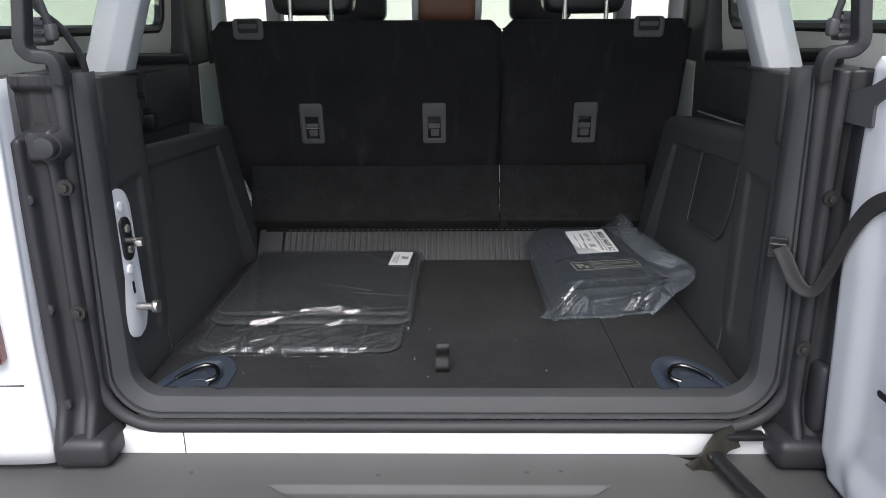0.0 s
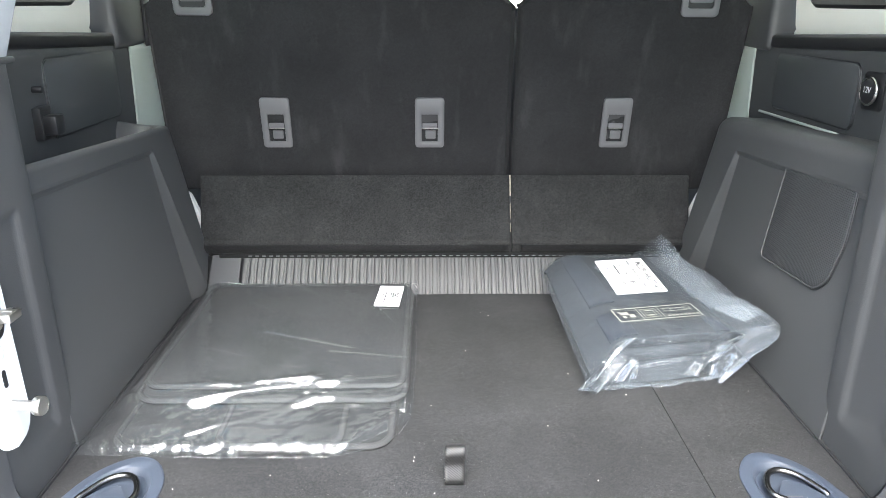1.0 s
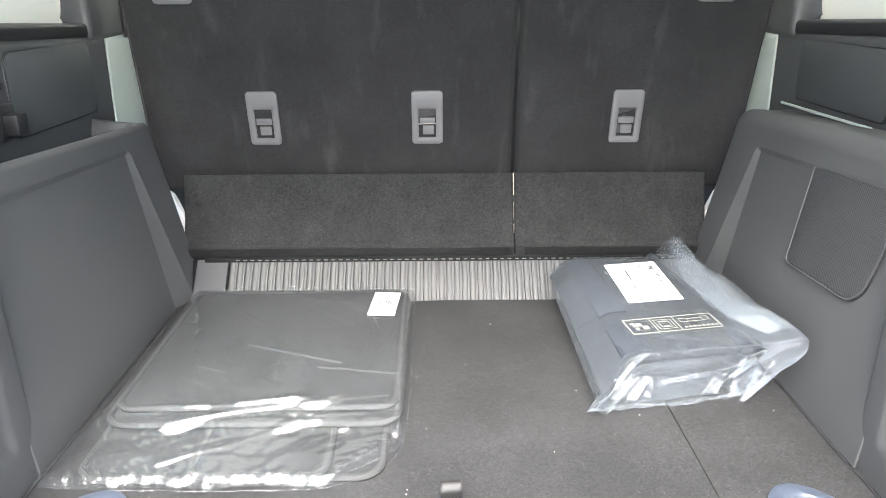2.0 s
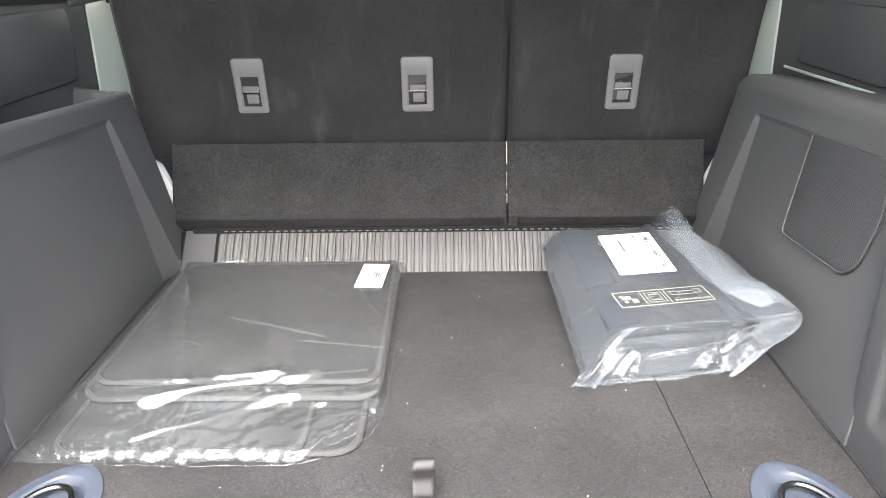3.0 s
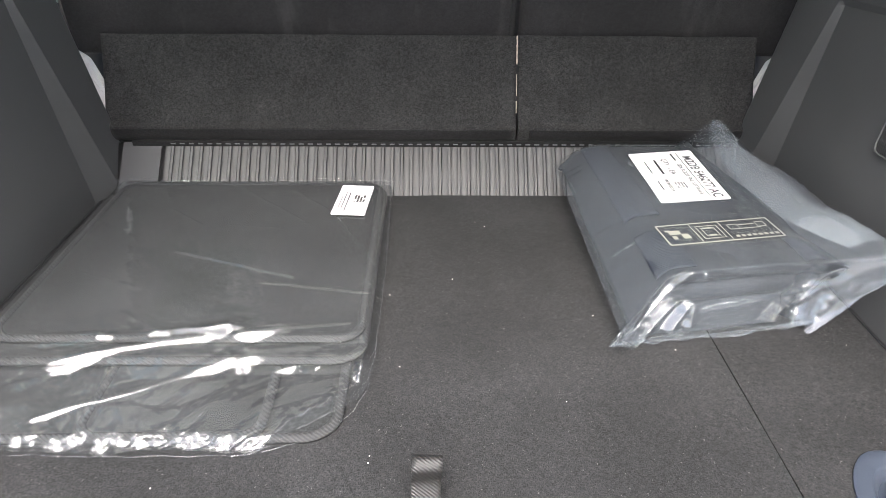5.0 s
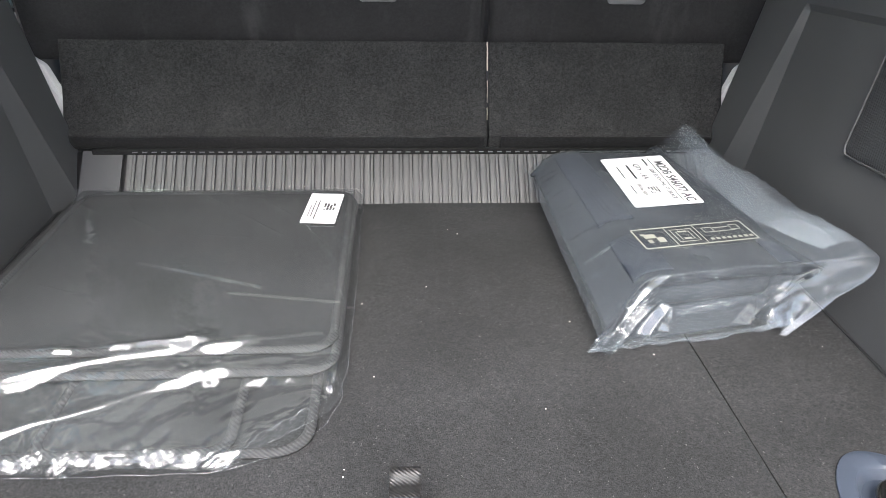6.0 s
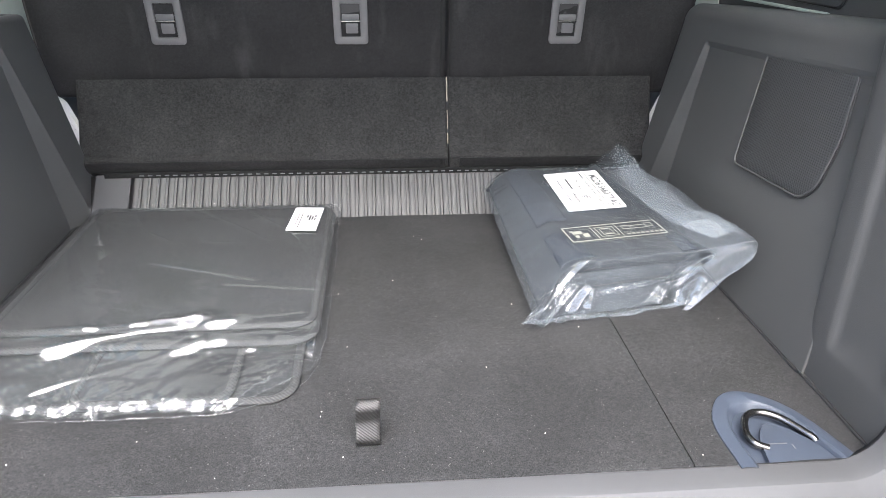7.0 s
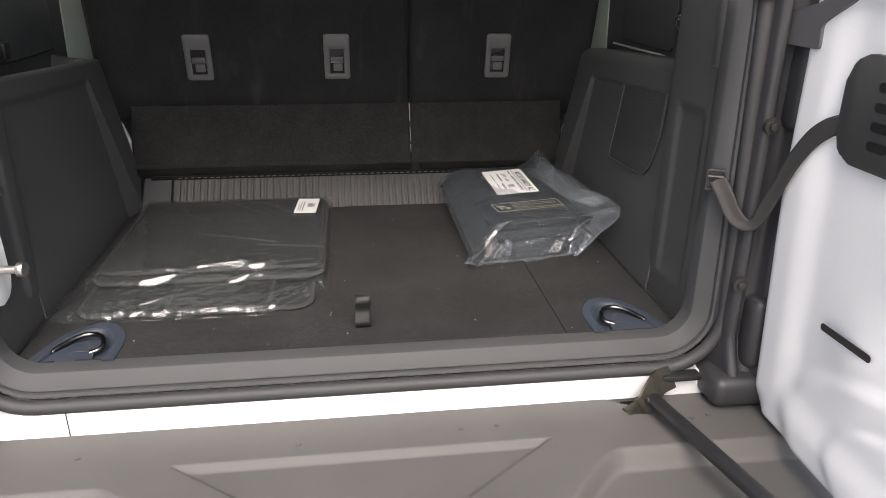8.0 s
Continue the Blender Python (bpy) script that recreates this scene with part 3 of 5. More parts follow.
# ---- rear bench: two seat backs ----
def seat_back(x0t, x0b, x1t, x1b):
    """A slab with rounded rim, wider at its top, its back slightly hollow."""
    def fn(u, v):
        # u round the slab's section edge to edge, v bottom to top
        z = 1.055 + (1.508 - 1.055) * v
        xa, xb = x0b + (x0t - x0b) * v, x1b + (x1t - x1b) * v
        rim = min(u, 1 - u) * (xb - xa)
        top = (1 - v) * 0.453
        yb = 2.166 - 0.158 * (z - 1.06)
        drop = 0.012 * (1 - smooth(0, 0.012, rim)) ** 2 + 0.022 * (1 - smooth(0, 0.022, top)) ** 2
        cut = 0.02 * (1 - smooth(0.0, 0.03, rim)) * (1 - smooth(0, 0.03, top))
        return (xa + (xb - xa) * u, yb + drop + cut + 0.002 * fbm(u * 5 + x0t, v * 4), z - cut * 1.2)
    return sheet(80, 60, fn)


seats = []
for nm, a, lab in (("bench_seat", (-0.646, -0.646, 0.1652, 0.1668), "wider rear seat back clad in black felt, folded upright"),
                   ("bench_seat", (0.1702, 0.1728, 0.692, 0.672), "narrower rear seat back clad in black felt, folded upright")):
    seat = thing(nm, ((a[0] + a[2]) / 2, 2.2, 1.06), lab, "bench seat", "rear bench seat backs")
    back = under(thick(part("back_panel", seat_back(*a), SEAT_FELT, out=(0, -1, 0)), 0.07, -1.0), seat)
    seats.append(seat)


def latch_bezel(seat, x, lean):
    """Grey frame round a strap guide in the felt."""
    m = facing((x, 2.141, 1.221), (1, 0, lean), (0, -0.19, 1))
    outer = round_rect(0.068, 0.121, 0.008)
    inner = [(a, b - 0.012) for a, b in round_rect(0.038, 0.066, 0.002)]
    bz = under(part("bezel", extrude(outer, 0.007, m @ Matrix.Translation((0, 0, -0.002)), 0.002, inner), BEZEL), seat)
    bz["label"] = "grey plastic bezel"
    under(part("pocket", extrude([(a * 1.06, b) for a, b in inner], 0.0012, m @ Matrix.Translation((0, 0, -0.0006))), BLACK), bz)
    under(part("anchor_bar", cyl(m @ Vector((-0.019, -0.014, 0.003)), m @ Vector((0.019, -0.014, 0.003)), 0.0022, 10), RING), bz)
    under(part("guide_plate", extrude(round_rect(0.024, 0.02, 0.002), 0.003, m @ Matrix.Translation((0.002, -0.028, 0.001)), 0.0006), BEZEL), bz)
    under(part("guide_plate", extrude(round_rect(0.034, 0.012, 0.002), 0.003, m @ Matrix.Translation((0.0, -0.006, 0.001)), 0.0006), BEZEL), bz)


latch_bezel(seats[0], -0.382, 0.0)
latch_bezel(seats[0], -0.024, 0.0)
latch_bezel(seats[1], 0.4135, 0.0)


def release(seat, x):
    """Seat release: a U-shaped frame with a lever in it on the top rim."""
    m = facing((x, 2.0985, 1.487), (1, 0, 0), (0, -0.12, 1))
    outer = round_rect(0.084, 0.056, 0.012)
    inner = [(a, b + 0.007) for a, b in round_rect(0.056, 0.034, 0.006)]
    rf = under(part("release_frame", extrude(outer, 0.008, m @ Matrix.Translation((0, 0, -0.003)), 0.003, inner), BEZEL), seat)
    under(part("release_lever", extrude(round_rect(0.05, 0.012, 0.004), 0.005, m @ Matrix.Translation((0, 0.008, 0)), 0.002), BEZEL), rf)
    under(part("release_pocket", extrude(round_rect(0.056, 0.036, 0.005), 0.001, m @ Matrix.Translation((0, 0.006, 0))), BLACK), rf)


release(seats[0], -0.535)
release(seats[1], 0.568)


def cushion(cx, cy, cz, w, d, h):
    """A padded block: a cube swollen and rounded."""
    bm = bmesh.new()
    bmesh.ops.create_cube(bm, size=2.0)
    bmesh.ops.subdivide_edges(bm, edges=bm.edges[:], cuts=9, use_grid_fill=True)
    for v in bm.verts:
        p = v.co
        k = 6.0
        f = (abs(p.x) ** k + abs(p.y) ** k + abs(p.z) ** k) ** (1 / k)
        p = p / f
        v.co = Vector((cx + p.x * w / 2, cy + p.y * d / 2, cz + p.z * h / 2))
    return bm


for seat, x in ((seats[0], -0.372), (seats[1], 0.405)):
    hr = under(part("headrest", cushion(x, 2.23, 1.60, 0.235, 0.10, 0.155), LEATHER, label=""), seat)
    hr["label"] = "black leather headrest"
    for dx in (-0.058, 0.058):
        under(part("headrest_post", cyl((x + dx, 2.165, 1.49), (x + dx, 2.175, 1.60), 0.007, 12), METAL), hr)
mid = under(part("headrest", cushion(0.013, 2.26, 1.585, 0.185, 0.09, 0.17), BROWN), seats[0])
mid["label"] = "brown leather centre headrest"
for x0 in (-0.078, 0.104):
    under(part("headrest_side", cushion(x0, 2.262, 1.585, 0.022, 0.094, 0.172), PALE), mid)

# ---- carpeted flaps behind the seats ----
def flap(x0, x1, seed):
    prof = spline([(2.158, 1.085), (2.133, 1.0965), (2.122, 1.09), (2.094, 1.02), (2.064, 0.968), (2.053, 0.956), (2.050, 0.950), (2.056, 0.938), (2.063, 0.926), (2.070, 0.916)], 7)

    def fn(u, v):
        k = v * (len(prof) - 1)
        i = min(int(k), len(prof) - 2)
        p = prof[i].lerp(prof[i + 1], k - i)
        x = x0 + (x1 - x0) * u
        x += 0.022 * v * ((1 - u) if x0 < 0 else -u) * smooth(0.3, 0.0, (u if x0 < 0 else 1 - u))
        wav = 0.0025 * fbm(x * 7, p.y * 9 + seed)
        crease = 0.004 * math.exp(-((p.y - 0.957 - 0.004 * fbm(x * 6, seed)) / 0.004) ** 2)
        return (x, p.x + wav + crease, p.y + wav * 0.5)
    return sheet(120, 60, fn)


flaps = []
for x0, x1, sd in ((-0.572, 0.1655, 0.0), (0.1695, 0.601, 5.0)):
    ob = thick(part("load_flap", flap(x0, x1, sd), FLAP_FELT, angle=80, out=(0, -1, 0)), 0.006)
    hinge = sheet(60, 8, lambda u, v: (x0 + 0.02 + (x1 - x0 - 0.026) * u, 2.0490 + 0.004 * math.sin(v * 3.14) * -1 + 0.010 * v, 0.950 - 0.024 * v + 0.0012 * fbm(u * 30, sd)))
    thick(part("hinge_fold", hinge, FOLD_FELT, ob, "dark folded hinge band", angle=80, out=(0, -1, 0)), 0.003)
    tagged(ob, "folded black felt flap hinged behind the seat back", "load flap", "load flaps")
    flaps.append(ob)

FOAM = surface("pale_backing_foam", (0.42, 0.38, 0.30), 0.9, vary=0.25, big=60.0, fine=900, bump=0.2)
for z0, z1, w in ((1.052, 1.098, 0.0028), (1.000, 1.036, 0.0014), (0.972, 0.992, 0.0020)):
    y0, y1 = 2.094 + 0.40 * (z0 - 1.02) + 0.004, 2.094 + 0.40 * (z1 - 1.02) + 0.004
    shred = sheet(6, 14, lambda u, v: (0.1676 + (u - 0.5) * w * (0.6 + 0.8 * abs(fbm(v * 4, z0 * 40))) + 0.0006 * fbm(v * 6, 3.0), y0 + (y1 - y0) * v, z0 + (z1 - z0) * v))
    thick(part("torn_backing", shred, FOAM, flaps[1], "pale torn backing", out=(0, -1, 0)), 0.002)

# ---- ribbed strip between floor and flaps ----
STRIP_TOP, STRIP_LOW = Vector((0, 2.060, 0.920)), Vector((0, 1.988, 0.846))
strip = thing("scuff_strip", (0.03, 2.02, 0.85), "warm grey ribbed plastic strip sloping up to the seat", "plastic strip", kind="structure")
slope = (STRIP_TOP - STRIP_LOW)
nrm = Vector((0, -slope.z, slope.y)).normalized()


def bar(width, h, length=None):
    """A rib along the slope, about the strip's middle, with chamfered edges."""
    L = (length or slope.length) / 2
    bm = bmesh.new()
    d = slope.normalized()
    ring = []
    for e in (-L, L):
        ring.append([bm.verts.new(Vector((a, 0, 0)) + d * e + nrm * b) for a, b in ((-width / 2, -0.002), (-width / 2, h * 0.75), (-width * 0.43, h), (width * 0.43, h), (width / 2, h * 0.75), (width / 2, -0.002))])
    for i in range(5):
        bm.faces.new((ring[0][i], ring[0][i + 1], ring[1][i + 1], ring[1][i]))
    bm.faces.new(ring[0][::-1])
    bm.faces.new(ring[1])
    return bm


mid_p = (STRIP_TOP + STRIP_LOW) / 2
for x0, x1, mt, dp in ((-0.565, 0.605, BLACK, 0.002),):
    a, b = STRIP_TOP - nrm * 0.002, STRIP_LOW - nrm * 0.002
    bm = sheet(1, 1, lambda u, v: (x0 + (x1 - x0) * u, (b + (a - b) * v).y, (b + (a - b) * v).z))
    under(thick(part("backing", bm, mt, out=(0, -1, 1)), 0.01), strip)
end = part("end_plate", bar(0.068, 0.0035), SILL)
end.location = (-0.503, mid_p.y, mid_p.z)
under(end, strip)
rib_me = {}
rnd = random.Random(9)
x, k = -0.462, 0
while x < 0.60:
    w = (0.0105, 0.0045)[k % 2]
    if w not in rib_me:
        ob = part("rib", bar(w, 0.0022), STRIP)
        rib_me[w] = ob.data
    else:
        ob = new("rib", rib_me[w])
    ob.location = (x + w / 2, mid_p.y, mid_p.z)
    under(ob, strip)
    x += w + (0.0005, 0.0016)[k % 2]
    k += 1
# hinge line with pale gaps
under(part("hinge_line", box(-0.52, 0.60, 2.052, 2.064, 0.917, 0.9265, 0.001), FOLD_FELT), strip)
dash = None
for k in range(64):
    x = -0.447 + k * 0.0163
    if dash is None:
        ob = part("hinge_gap", box(-0.0042, 0.0042, -0.001, 0.001, -0.0008, 0.0008, 0.0), BEZEL, smooth=False)
        dash = ob.data
    else:
        ob = new("hinge_gap", dash)
    ob.location = (x, 2.0508, 0.9222)
    under(ob, strip)

# ---- packed floor mats ----
def mat_loop(x0, x1, y0, y1, r):
    return [((x0 + x1) / 2 + a, (y0 + y1) / 2 + b) for a, b in round_rect(x1 - x0, y1 - y0, r, 7)]


def floor_mat(x0, x1, y0, y1, z, r, lab):
    t = thing("floor_mat", ((x0 + x1) / 2, (y0 + y1) / 2, z), lab, "floor mat", "packed floor mats")
    loop = mat_loop(x0, x1, y0, y1, r)
    under(part("pile", extrude(loop, 0.006, Matrix.Translation((0, 0, z)), 0.001), MAT_FELT, angle=60), t)
    edge = [Vector((a, b, z + 0.0035)) for a, b in loop]
    under(part("binding", sweep(edge, disc(0.0060, 10, 1.0, 0.80), closed=True, up=(0, 0, 1)), BINDING), t)
    return t


floor_mat(-0.505, -0.085, 1.384, 1.90, FLOOR + 0.001, 0.035, "dark grey carpet floor mat at the bottom of the stack")
floor_mat(-0.345, -0.161, 1.378, 1.80, FLOOR + 0.0085, 0.022, "small dark grey carpet floor mat with bound edge in the stack")
floor_mat(-0.508, -0.066, 1.490, 1.975, FLOOR + 0.018, 0.035, "dark grey carpet floor mat under the top one")
floor_mat(-0.503, -0.070, 1.522, 1.966, FLOOR + 0.0255, 0.03, "dark grey carpet floor mat on top of the stack")


def mats_height(x, y):
    """Height of the film over the stack: it bridges the steps between mats loosely and unevenly."""
    w1, w2 = 0.035 * fbm(x * 5 + 2, 1.0), 0.03 * fbm(x * 6, 4.0)
    top = smooth(-0.548, -0.506, x) * smooth(-0.044, -0.068, x) * smooth(1.488 + w1, 1.520, y) * smooth(2.012, 1.965, y)
    two = smooth(-0.548, -0.51, x) * smooth(-0.042, -0.064, x) * smooth(1.43 + w2, 1.486, y) * smooth(2.014, 1.975, y)
    low = smooth(-0.548, -0.505, x) * smooth(-0.055, -0.085, x) * smooth(1.360, 1.412, y) * smooth(2.014, 1.96, y)
    return max(0.0135 * low, 0.0255 * two, 0.0325 * top)


TAUT = ((-0.326, 1.959, -0.163, 1.796, 0.7), (-0.217, 1.928, -0.144, 1.849, 1.0), (-0.144, 1.849, -0.061, 1.682, 1.3), (-0.343, 1.717, -0.169, 1.648, 1.0), (-0.207, 1.635, -0.068, 1.610, 0.8), (-0.230, 1.522, -0.084, 1.543, 0.8),
        (-0.088, 1.805, -0.062, 1.776, 1.0), (-0.084, 1.655, -0.056, 1.620, 1.0), (-0.40, 1.86, -0.33, 1.80, 0.5), (-0.29, 1.80, -0.21, 1.79, 0.4), (-0.45, 1.66, -0.36, 1.62, 0.4), (-0.43, 1.93, -0.40, 1.88, 0.6))


def mat_bag():
    def fn(u, v):
        y = 1.362 + (2.003 - 1.362) * v
        xl = -0.556 + 0.014 * v - 0.012 * smooth(0.06, 0.0, v)
        xr = -0.052 - 0.109 * (1 - math.sqrt(max(0.0, 1 - (1 - smooth(0, 1, min(1, (y - 1.362) / 0.15))) ** 2)))
        x = xl + (xr - xl) * u
        y += 0.005 * fbm(x * 14, 3.0) * (1 - v) ** 6 + 0.02 * (1 - u) ** 10 * (1 - v) ** 8
        x += (0.004 * fbm(y * 22, 9.0) + 0.004 * (facet(y, 0.3, 26.0, 31) - 0.5)) * smooth(0.9, 1.0, u)
        h = mats_height(x, y)
        front = smooth(1.53, 1.47, y)
        rim = max(smooth(0.055, 0.0, v), smooth(0.05, 0.0, 1 - u) * smooth(0.9, 0.1, v), 1.1 * smooth(0.03, 0.0, 1 - v), 0.35 * smooth(0.04, 0.0, u))
        # slack folds that run across the bag, small crumples at the hem, thin tension lines
        b = y * 0.97 - x * 0.22
        slack = facet(x * 0.22, b, 24.0, 3)
        thin = facet(x * 0.30, y * 0.95 - x * 0.30, 62.0, 15)
        crum = facet(x, y, 55.0, 8)
        fine = facet(x, y, 140.0, 5)
        patch = smooth(0.35, 0.6, fbm(x * 5, y * 7, 2.0) * 0.5 + 0.5)
        wob = 0.0025 * fbm(x * 14, 6.0)
        laps = max(0.0135 * overlap(x, y + wob, -0.425, 1.464, -0.205, 1.530, 0.014, 0.035), 0.011 * overlap(x, y - wob, -0.41, 1.384, -0.19, 1.482, 0.010, 0.03), 0.008 * overlap(x, y - wob, -0.24, 1.504, -0.155, 1.532, 0.010, 0.02),
                   0.009 * overlap(x, y + wob, -0.54, 1.395, -0.43, 1.418, 0.014, 0.03), 0.008 * overlap(x, y + wob, -0.17, 1.405, -0.075, 1.455, 0.010, 0.02),
                   0.006 * overlap(x, y - wob, -0.36, 1.445, -0.12, 1.50, 0.007, 0.02), 0.007 * overlap(x, y + wob, -0.50, 1.500, -0.36, 1.512, 0.009, 0.02))
        calm = 1 - 0.9 * min(1.0, laps / 0.008)
        z = FLOOR + 0.0045 + h + 0.85 * laps + front * calm * (0.007 * slack * (0.35 + 0.65 * patch) + 0.0034 * thin + 0.002 * crum) + rim * (0.0065 * crum + 0.0030 * fine) + front * smooth(-0.32, -0.16, x) * 0.0065 * facet((x * 0.75 + y * 0.66) * 0.25, y * 0.75 - x * 0.66, 48.0, 21)
        # taut lines drawn through the film by the stack
        line = max(h * crease(x + 0.002 * fbm(y * 20, 1.0), y, ax, ay, bx, by, 0.0034) for ax, ay, bx, by, h in TAUT)
        z += 0.0026 * line + 0.0006 * fbm(x * 9, y * 9) + 0.0004 * (1 - front) * ridge(x * 9 + y * 7, y * 4 - x * 3, 6.0) ** 9
        edge = min(smooth(0.0, 0.022, v), smooth(0.0, 0.014, 1 - u), smooth(0, 0.012, u), smooth(0, 0.015, 1 - v))
        z = FLOOR + 0.002 + (z - FLOOR - 0.002) * (0.42 + 0.58 * edge)
        if y > 1.985:
            z = max(z, FLOOR + 0.004 + (y - 1.985) * 1.05)
        return (x, y, z)
    return sheet(340, 440, fn)


bag = part("mat_bag", mat_bag(), MAT_FILM, angle=40, out=(0, 0, 1))
tagged(bag, "clear crinkled plastic bag round the stacked floor mats", "plastic bag")


outline = [Vector(p) for p in ((-0.052, 1.52, 0.862), (-0.050, 1.70, 0.866), (-0.053, 1.88, 0.868), (-0.057, 2.000, 0.873))]
for name, pts in (("bag_seam", outline), ("bag_seam", [(-0.540, 2.001, 0.874), (-0.40, 2.004, 0.878), (-0.20, 2.003, 0.877), (-0.057, 2.001, 0.874)]),
                  ("bag_seam", [(-0.556, 1.372, 0.8535), (-0.40, 1.362, 0.854), (-0.25, 1.360, 0.854), (-0.16, 1.364, 0.854), (-0.09, 1.40, 0.855), (-0.059, 1.45, 0.857), (-0.052, 1.52, 0.862)])):
    line = spline(pts, 14)
    line = [p + Vector((0.003 * fbm(p.y * 30, 1.0), 0.003 * fbm(p.x * 30, 2.0), 0.0015 * fbm(p.x * 40, p.y * 40))) for p in line]
    part(name, sweep(line, disc(0.0005, 6, 1.0, 0.7), up=(0, 0, 1)), SEAM, bag)


def writing(name, body, size, m, mat, parent, squeeze=1.0):
    c = bpy.data.curves.new("text", "FONT")
    c.body, c.size, c.extrude = body, size, 0.0001
    c.align_x, c.align_y = "CENTER", "CENTER"
    c.offset = size * 0.016
    tmp = bpy.data.objects.new("text", c)
    scene.collection.objects.link(tmp)
    dg = bpy.context.evaluated_depsgraph_get()
    me = bpy.data.meshes.new_from_object(tmp.evaluated_get(dg))
    bpy.data.objects.remove(tmp)
    me.materials.clear()
    me.materials.append(mat)
    me.transform(m @ Matrix.Diagonal((squeeze, 1, 1, 1)))
    return under(new(name, me), parent)


def bars(name, spots, m, mat, parent):
    """Plain bars (a, b, width, height) standing for writing too small to read."""
    bm = bmesh.new()
    for a, b, w, h in spots:
        bmesh.ops.create_cube(bm, size=1.0, matrix=m @ Matrix.LocRotScale((a, b, 0.0), None, (w, h, 0.0004)))
    return under(part(name, bm, mat, smooth=False), parent)


ML = facing((-0.1115, 1.886, FLOOR + 0.0392), (-0.072, -1, 0), (1, -0.072, 0))
ml = thing("mat_label", (-0.110, 1.905, FLOOR + 0.0388), "small white printed label on the mat bag", "label")
under(part("paper", extrude(round_rect(0.111, 0.053, 0.002), 0.0006, ML), PAPER), ml)
ML = ML @ Matrix.Translation((0, 0, 0.0008))
bars("print", [(0.008, -0.008, 0.070, 0.0018), (0.004, -0.014, 0.062, 0.0014), (0.012, -0.019, 0.045, 0.0012), *[(-0.014 + 0.0052 * (k % 5), 0.003 + 0.0048 * (k // 5), 0.0036 if k % 3 else 0.0052, 0.0034) for k in range(20) if k % 7 != 3]], ML, INK, ml)

# ---- pouch in a milky poly bag ----
pouch = thing("storage_pouch", (0.39, 1.80, FLOOR), "folded navy fabric storage pouch packed inside a poly bag", "pouch")


